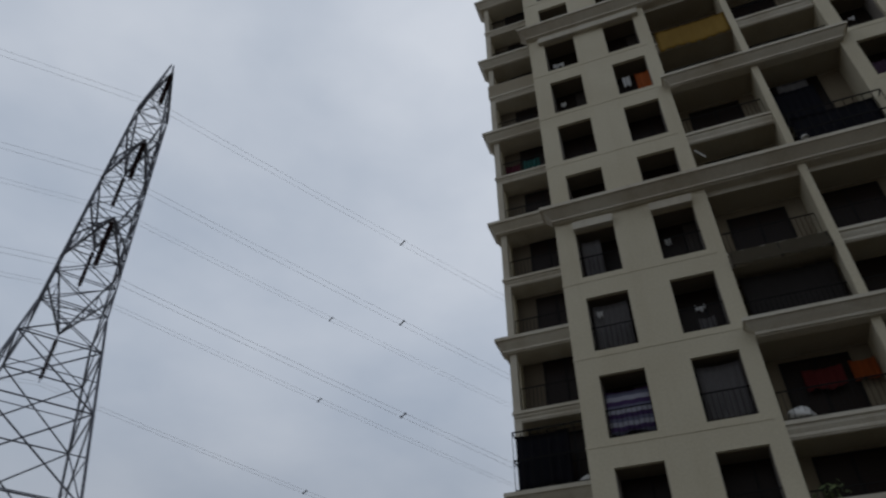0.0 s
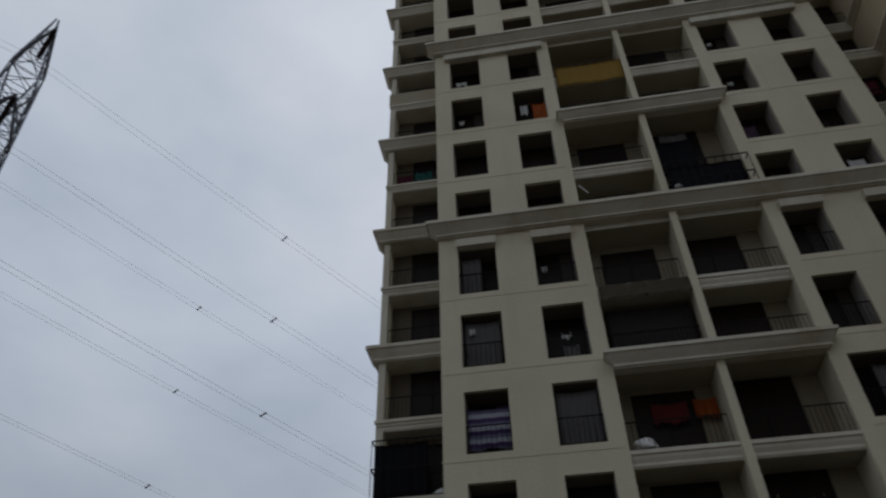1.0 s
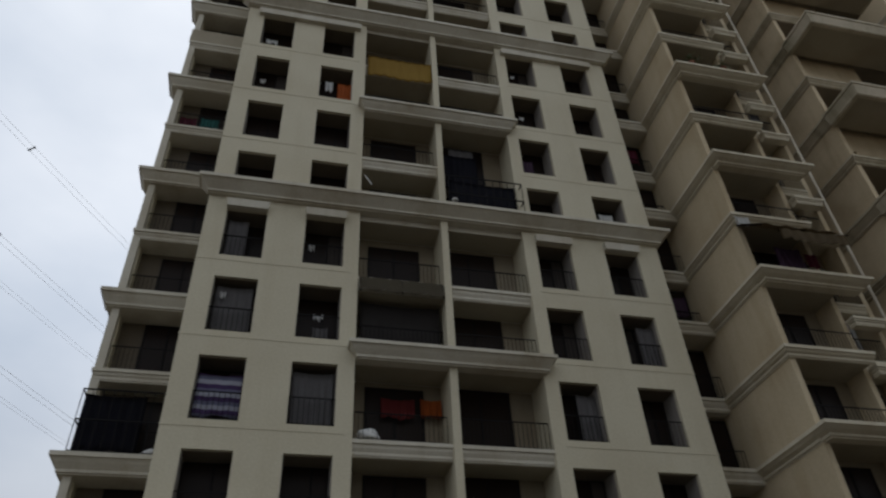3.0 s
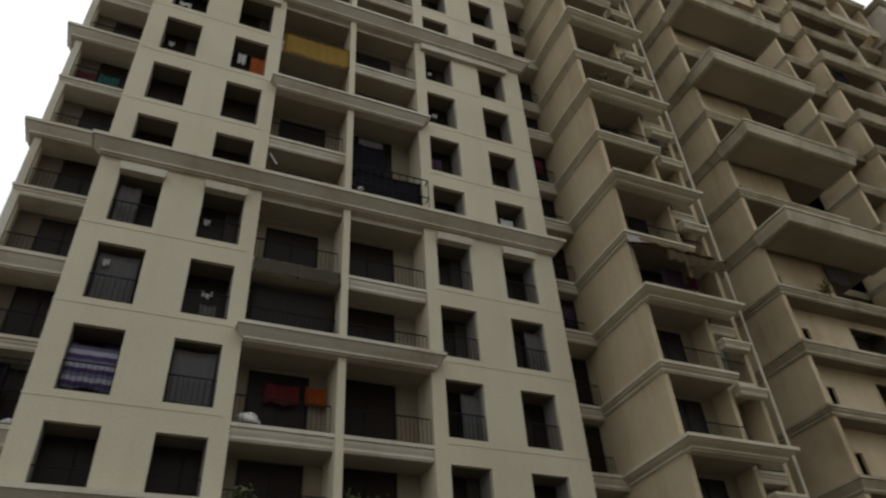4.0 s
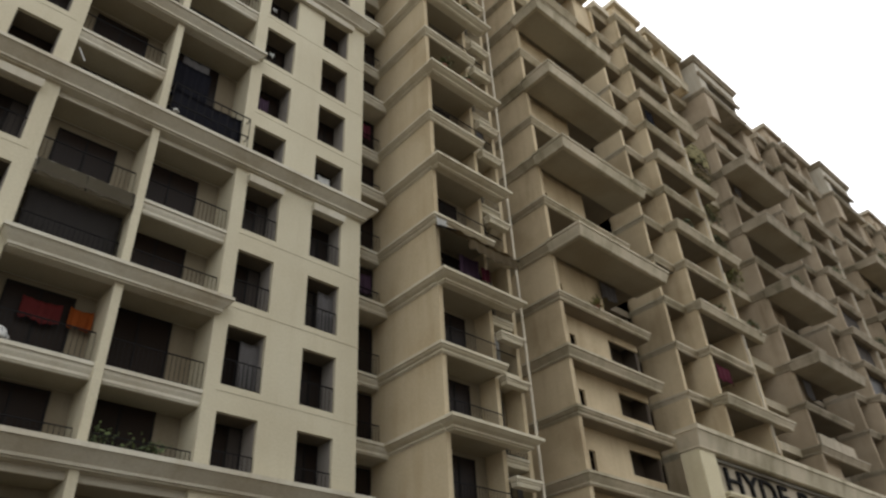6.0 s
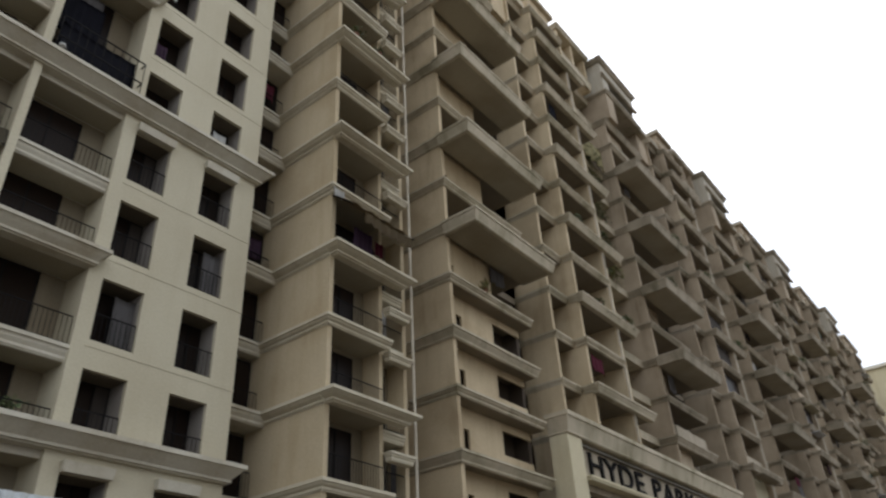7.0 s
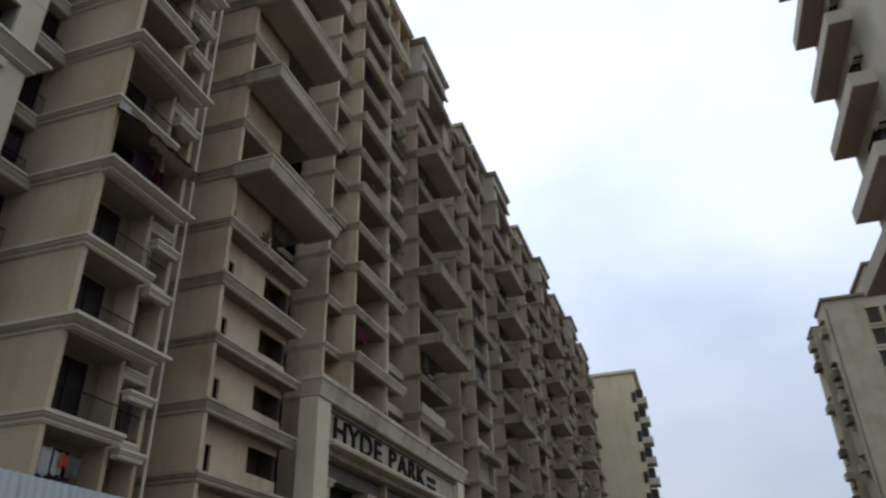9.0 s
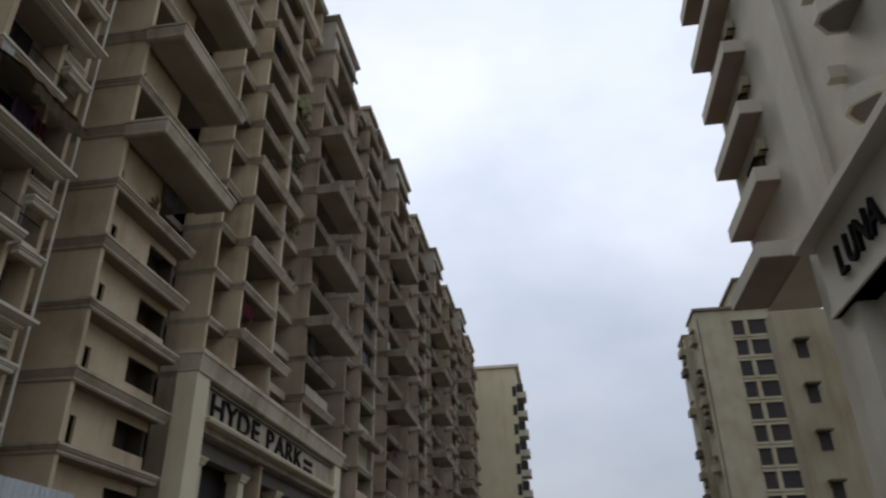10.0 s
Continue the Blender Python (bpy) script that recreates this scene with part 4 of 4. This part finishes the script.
# a few clothes on the far terraces
far = random.Random(7)
for i, (dx, dy, k, mat, word) in enumerate(((14.0, -0.2, 5, RED, "red"), (2.0, 0.4, 9, PALE, "white"), (14.6, -0.2, 8, TEAL, "teal"), (20.4, 1.0, 6, MAROON, "maroon"),
                                           (3.4, 0.4, 11, PURPLE, "purple"), (17.4, 0.2, 4, PALE, "white"), (14.2, -0.2, 10, GREYCLOTH, "grey"))):
    m = 1 + i % 3
    x, y, z = 25.6 + PITCH * m + dx, 18.85 + SHIFT * m + dy, FLOORS[k]
    cloth("laundry", x, x + 0.9 + far.random() * 0.8, y, z + 0.7, z + 1.9, mat, word + " clothes drying on a far terrace", folds=3, group="clothes on the far terraces")

# more cloths in the windows and on the balconies of the cream block
for x0, x1, y, z0, z1, mat, label in (
        (0.9, 1.4, AY + 0.27, 14.5, 15.0, GREYCLOTH, "crumpled grey cloth drying in a window opening"),
        (9.75, 10.45, AY + 0.3, 11.45, 13.2, GREYCLOTH, "half drawn grey curtain in a window opening"),
        (12.6, 13.3, AY + 0.3, 14.45, 16.2, GREYCLOTH, "half drawn grey curtain in a window opening"),
        (-2.3, -1.6, AY + 0.3, 17.45, 19.2, GREYCLOTH, "half drawn grey curtain in a window opening"),
        (9.2, 9.7, AY + 0.27, 23.6, 24.4, PURPLE, "dark purple cloth drying in a window opening"),
        (6.1, 7.2, AY + 0.8, 24.2, 25.1, GREYCLOTH, "grey clothes hung on a shaded balcony"),
        (15.2, 16.2, 21.8, 18.0, 19.0, PURPLE, "dark purple clothes hung in a shaded recess"),
        (15.3, 16.1, 21.8, 27.0, 28.0, MAROON, "maroon clothes hung in a shaded recess"),
        (17.1, 18.4, BY + 0.5, 29.6, 30.7, GREYCLOTH, "grey clothes hung on a shaded balcony"),
        (17.4, 18.6, BY + 0.6, 23.5, 24.7, NAVY, "navy clothes hung on a shaded balcony"),
        (18.2, 19.3, BY + 0.5, 35.7, 36.8, TEAL, "dull teal clothes hung on a shaded balcony")):
    cloth("curtain" if "curtain" in label else "laundry", x0, x1, y, z0, z1, mat, label, "curtain" if "curtain" in label else "laundry", 0.04, 3)


# ---- plants on the terraces ----
def leaf_material(name, a, b):
    m = material(name, a, 0.65, bump=0.0)
    n, l = m.node_tree.nodes, m.node_tree.links
    geo = n.new("ShaderNodeNewGeometry")
    ramp = n.new("ShaderNodeValToRGB")
    ramp.color_ramp.elements[0].color, ramp.color_ramp.elements[1].color = (*a, 1), (*b, 1)
    l.new(geo.outputs["Random Per Island"], ramp.inputs["Fac"])
    l.new(ramp.outputs["Color"], n["Principled BSDF"].inputs["Base Color"])
    return m


LEAF = leaf_material("leaves", (0.035, 0.055, 0.02), (0.12, 0.15, 0.055))
LEAF_DRY = leaf_material("yellowing_leaves", (0.09, 0.10, 0.03), (0.33, 0.30, 0.11))
STEM = material("woody_stem", (0.10, 0.075, 0.045), 0.9)
POT = material("clay_pot", (0.24, 0.10, 0.06), 0.85)


def plant(x, y, z, w, h, mat, label, seed, droop=0.0, count=170, group=""):
    """A potted shrub: stems that fan out of a clay pot, each carrying leaves; droop lets them hang over an edge."""
    rnd = random.Random(seed)
    p = thing("potted_plant", label, "plant", group, at=(x, y, z))
    bm = bmesh.new()
    bmesh.ops.create_cone(bm, cap_ends=True, segments=14, radius1=0.14, radius2=0.2, depth=0.34, matrix=Matrix.Translation((0, 0, 0.17)))
    bmesh.ops.create_cone(bm, cap_ends=True, segments=14, radius1=0.225, radius2=0.225, depth=0.06, matrix=Matrix.Translation((0, 0, 0.33)))
    part("pot", bm, POT, p)
    stems, leaves = bmesh.new(), bmesh.new()
    for s in range(11):
        a = rnd.uniform(0, 2 * math.pi)
        end = Vector((math.cos(a) * w * rnd.uniform(0.3, 1.0), math.sin(a) * w * 0.6 * rnd.uniform(0.3, 1.0) - droop * 0.4, h * rnd.uniform(0.45, 1.0)))
        tip = end + Vector((0, 0, -droop * rnd.uniform(0.5, 1.4)))
        mid = Vector((end.x * 0.45, end.y * 0.45, max(end.z * 0.75, 0.5)))
        start = Vector((0, 0, 0.3))
        pts = [start.lerp(mid, u / 4) for u in range(5)] + [mid.lerp(tip, u / 5) for u in range(1, 6)]
        for u, v in zip(pts, pts[1:]):
            beam(stems, u, v, 0.014)
        for j in range(count // 11):
            c = pts[2 + int(rnd.random() * 8)] + Vector([rnd.gauss(0, 0.13) for _ in range(3)])
            r = rnd.uniform(0.07, 0.15)
            d = Vector([rnd.gauss(0, 1) for _ in range(3)]).normalized()
            e = d.orthogonal().normalized() * (r * 0.42)
            quad = [leaves.verts.new(q) for q in (c - d * r, c + e, c + d * r, c - e)]
            leaves.faces.new(quad)
    part("stem", stems, STEM, p)
    tagged(part("foliage", leaves, mat, p), kind="stuff")
    return p


GREEN, DRY = "leafy green potted plant on a terrace edge", "yellowing potted plant hanging over a terrace edge"

# pots stand on the rear slabs and balconies of the row
for seed, (m, dx, dy, k, w, h, mat, droop) in enumerate((
        (0, 20.6, 0.75, 13, 1.0, 1.5, LEAF_DRY, 0.7), (0, 22.4, 0.75, 13, 1.1, 1.3, LEAF, 0.9), (0, 21.0, 0.75, 11, 1.0, 1.4, LEAF, 0.8), (0, 23.2, 0.75, 11, 0.8, 1.2, LEAF, 0.5),
        (0, 21.6, 0.75, 9, 0.9, 1.5, LEAF, 0.6), (0, 13.2, -1.4, 9, 0.5, 0.9, LEAF, 0.4), (0, 14.4, -1.4, 7, 0.45, 0.8, LEAF, 0.3), (0, 18.3, -1.4, 7, 0.6, 1.0, LEAF, 0.5),
        (0, 3.0, -0.08, 6, 0.5, 0.8, LEAF_DRY, 0.3), (0, 20.4, 0.75, 6, 0.9, 1.4, LEAF, 0.8),
        (1, 1.2, -1.9, 9, 0.6, 0.9, LEAF, 0.5), (1, 5.6, -1.9, 11, 0.6, 0.9, LEAF, 0.5), (1, 14.0, -1.4, 11, 0.8, 1.2, LEAF, 0.7), (1, 18.0, -1.4, 9, 0.8, 1.3, LEAF, 0.6),
        (1, 20.6, 0.75, 12, 1.0, 1.5, LEAF, 0.8), (1, 22.0, 0.75, 9, 1.0, 1.4, LEAF_DRY, 0.7), (1, 21.2, 0.75, 7, 1.0, 1.5, LEAF, 0.7),
        (2, 2.0, -1.9, 13, 0.9, 1.3, LEAF, 0.8), (2, 13.6, -1.4, 13, 1.0, 1.4, LEAF, 0.8), (2, 18.4, -1.4, 11, 0.9, 1.3, LEAF, 0.7), (2, 5.0, -1.9, 9, 0.9, 1.2, LEAF, 0.6),
        (3, 3.0, -1.9, 11, 1.0, 1.4, LEAF, 0.8), (3, 14.6, -1.4, 9, 1.0, 1.4, LEAF, 0.8), (4, 3.2, -1.9, 13, 1.0, 1.4, LEAF, 0.8))):
    plant(25.6 + PITCH * m + dx, 18.85 + SHIFT * m + dy, FLOORS[k], w, h, mat, GREEN if mat is LEAF else DRY, seed, droop, group="plants on the terraces")
# pots on the bay beside the cream block
for seed, (x, y, k) in enumerate(((18.9, BY - 0.45, 9), (17.3, BY - 0.45, 9), (19.2, BY - 0.45, 11), (17.6, BY - 0.45, 13))):
    plant(x, y, FLOORS[k], 0.35, 0.75, LEAF, "small green potted plant on a moulded balcony edge", 40 + seed, 0.15, 110, "plants on the plastered bay")

# ---- more clothes, sheets and boxes on the far terraces ----
odd = random.Random(21)
WORD = ((PALE, "white"), (GREYCLOTH, "grey"), (TEAL, "dull teal"), (MAROON, "maroon"), (NAVY, "navy"), (BROWN, "brown"))
for i in range(34):
    m = i % 5
    dx, dy = odd.choice(((1.2, 0.15), (3.6, 0.15), (12.4, -1.05), (14.6, -1.05), (17.2, 0.05), (20.2, 0.9), (22.4, 0.9)))
    k = odd.randrange(5, 15)
    mat, word = odd.choice(WORD)
    x, y, z = 25.6 + PITCH * m + dx + odd.random() * 0.6, 18.85 + SHIFT * m + dy, FLOORS[k]
    hang = odd.uniform(0.7, 1.5)
    cloth("laundry", x, x + odd.uniform(0.7, 1.7), y, z + 2.3 - hang, z + 2.3, mat, word + " clothes hung under a terrace ceiling", folds=3, group="clothes on the far terraces")

# cloth that hangs from the brown awning
cloth("tarpaulin", 17.3, 20.2, BY - 1.2, 18.15, 18.72, TAN, "frayed brown tarpaulin edge hanging from an awning", "tarpaulin", 0.08, 6)
cloth("laundry", 16.4, 17.0, BY - 0.3, 19.5, 19.95, PALE, "white cloth folded over a balcony corner", sag=0.03, folds=2)
cloth("laundry", 17.6, 18.7, BY - 0.3, 17.45, 18.55, PURPLE, "purple clothes hung under an awning", folds=4)
cloth("laundry", 18.8, 19.3, BY - 0.3, 17.7, 18.4, MAROON, "dull maroon cloth hung under an awning", folds=2)

# tall straggling plants that hang down in the recess of the first plastered block
for seed, (x, k, mat) in enumerate(((46.2, 13, LEAF_DRY), (46.9, 12, LEAF), (46.1, 11, LEAF), (47.2, 11, LEAF_DRY), (46.6, 10, LEAF), (46.0, 12, LEAF_DRY), (48.0, 13, LEAF), (47.6, 9, LEAF_DRY))):
    plant(x, 19.55, FLOORS[k], 1.0, 1.9, mat, "straggling overgrown plant hanging down from a terrace", 70 + seed, 1.7, 420, "plants on the terraces")

# pots on the lower balconies and ledges of the cream block
for seed, (x, k) in enumerate(((5.95, 2), (6.7, 2), (7.6, 2), (2.8, 2), (3.6, 1))):
    plant(x, AY + 0.48, FLOORS[k], 0.35, 1.2, LEAF, "bushy green potted plant behind an iron railing", 90 + seed, 0.1, 120, "plants on the cream block")
# a broken stick leaning out of a balcony
bm = bmesh.new()
beam(bm, (2.42, AY - 0.02, 22.0), (2.72, AY + 0.08, 21.62), 0.035)
tagged(new("stick", to_mesh("stick", bm, PALE)), "pale broken stick leaning in a balcony opening", "stick")
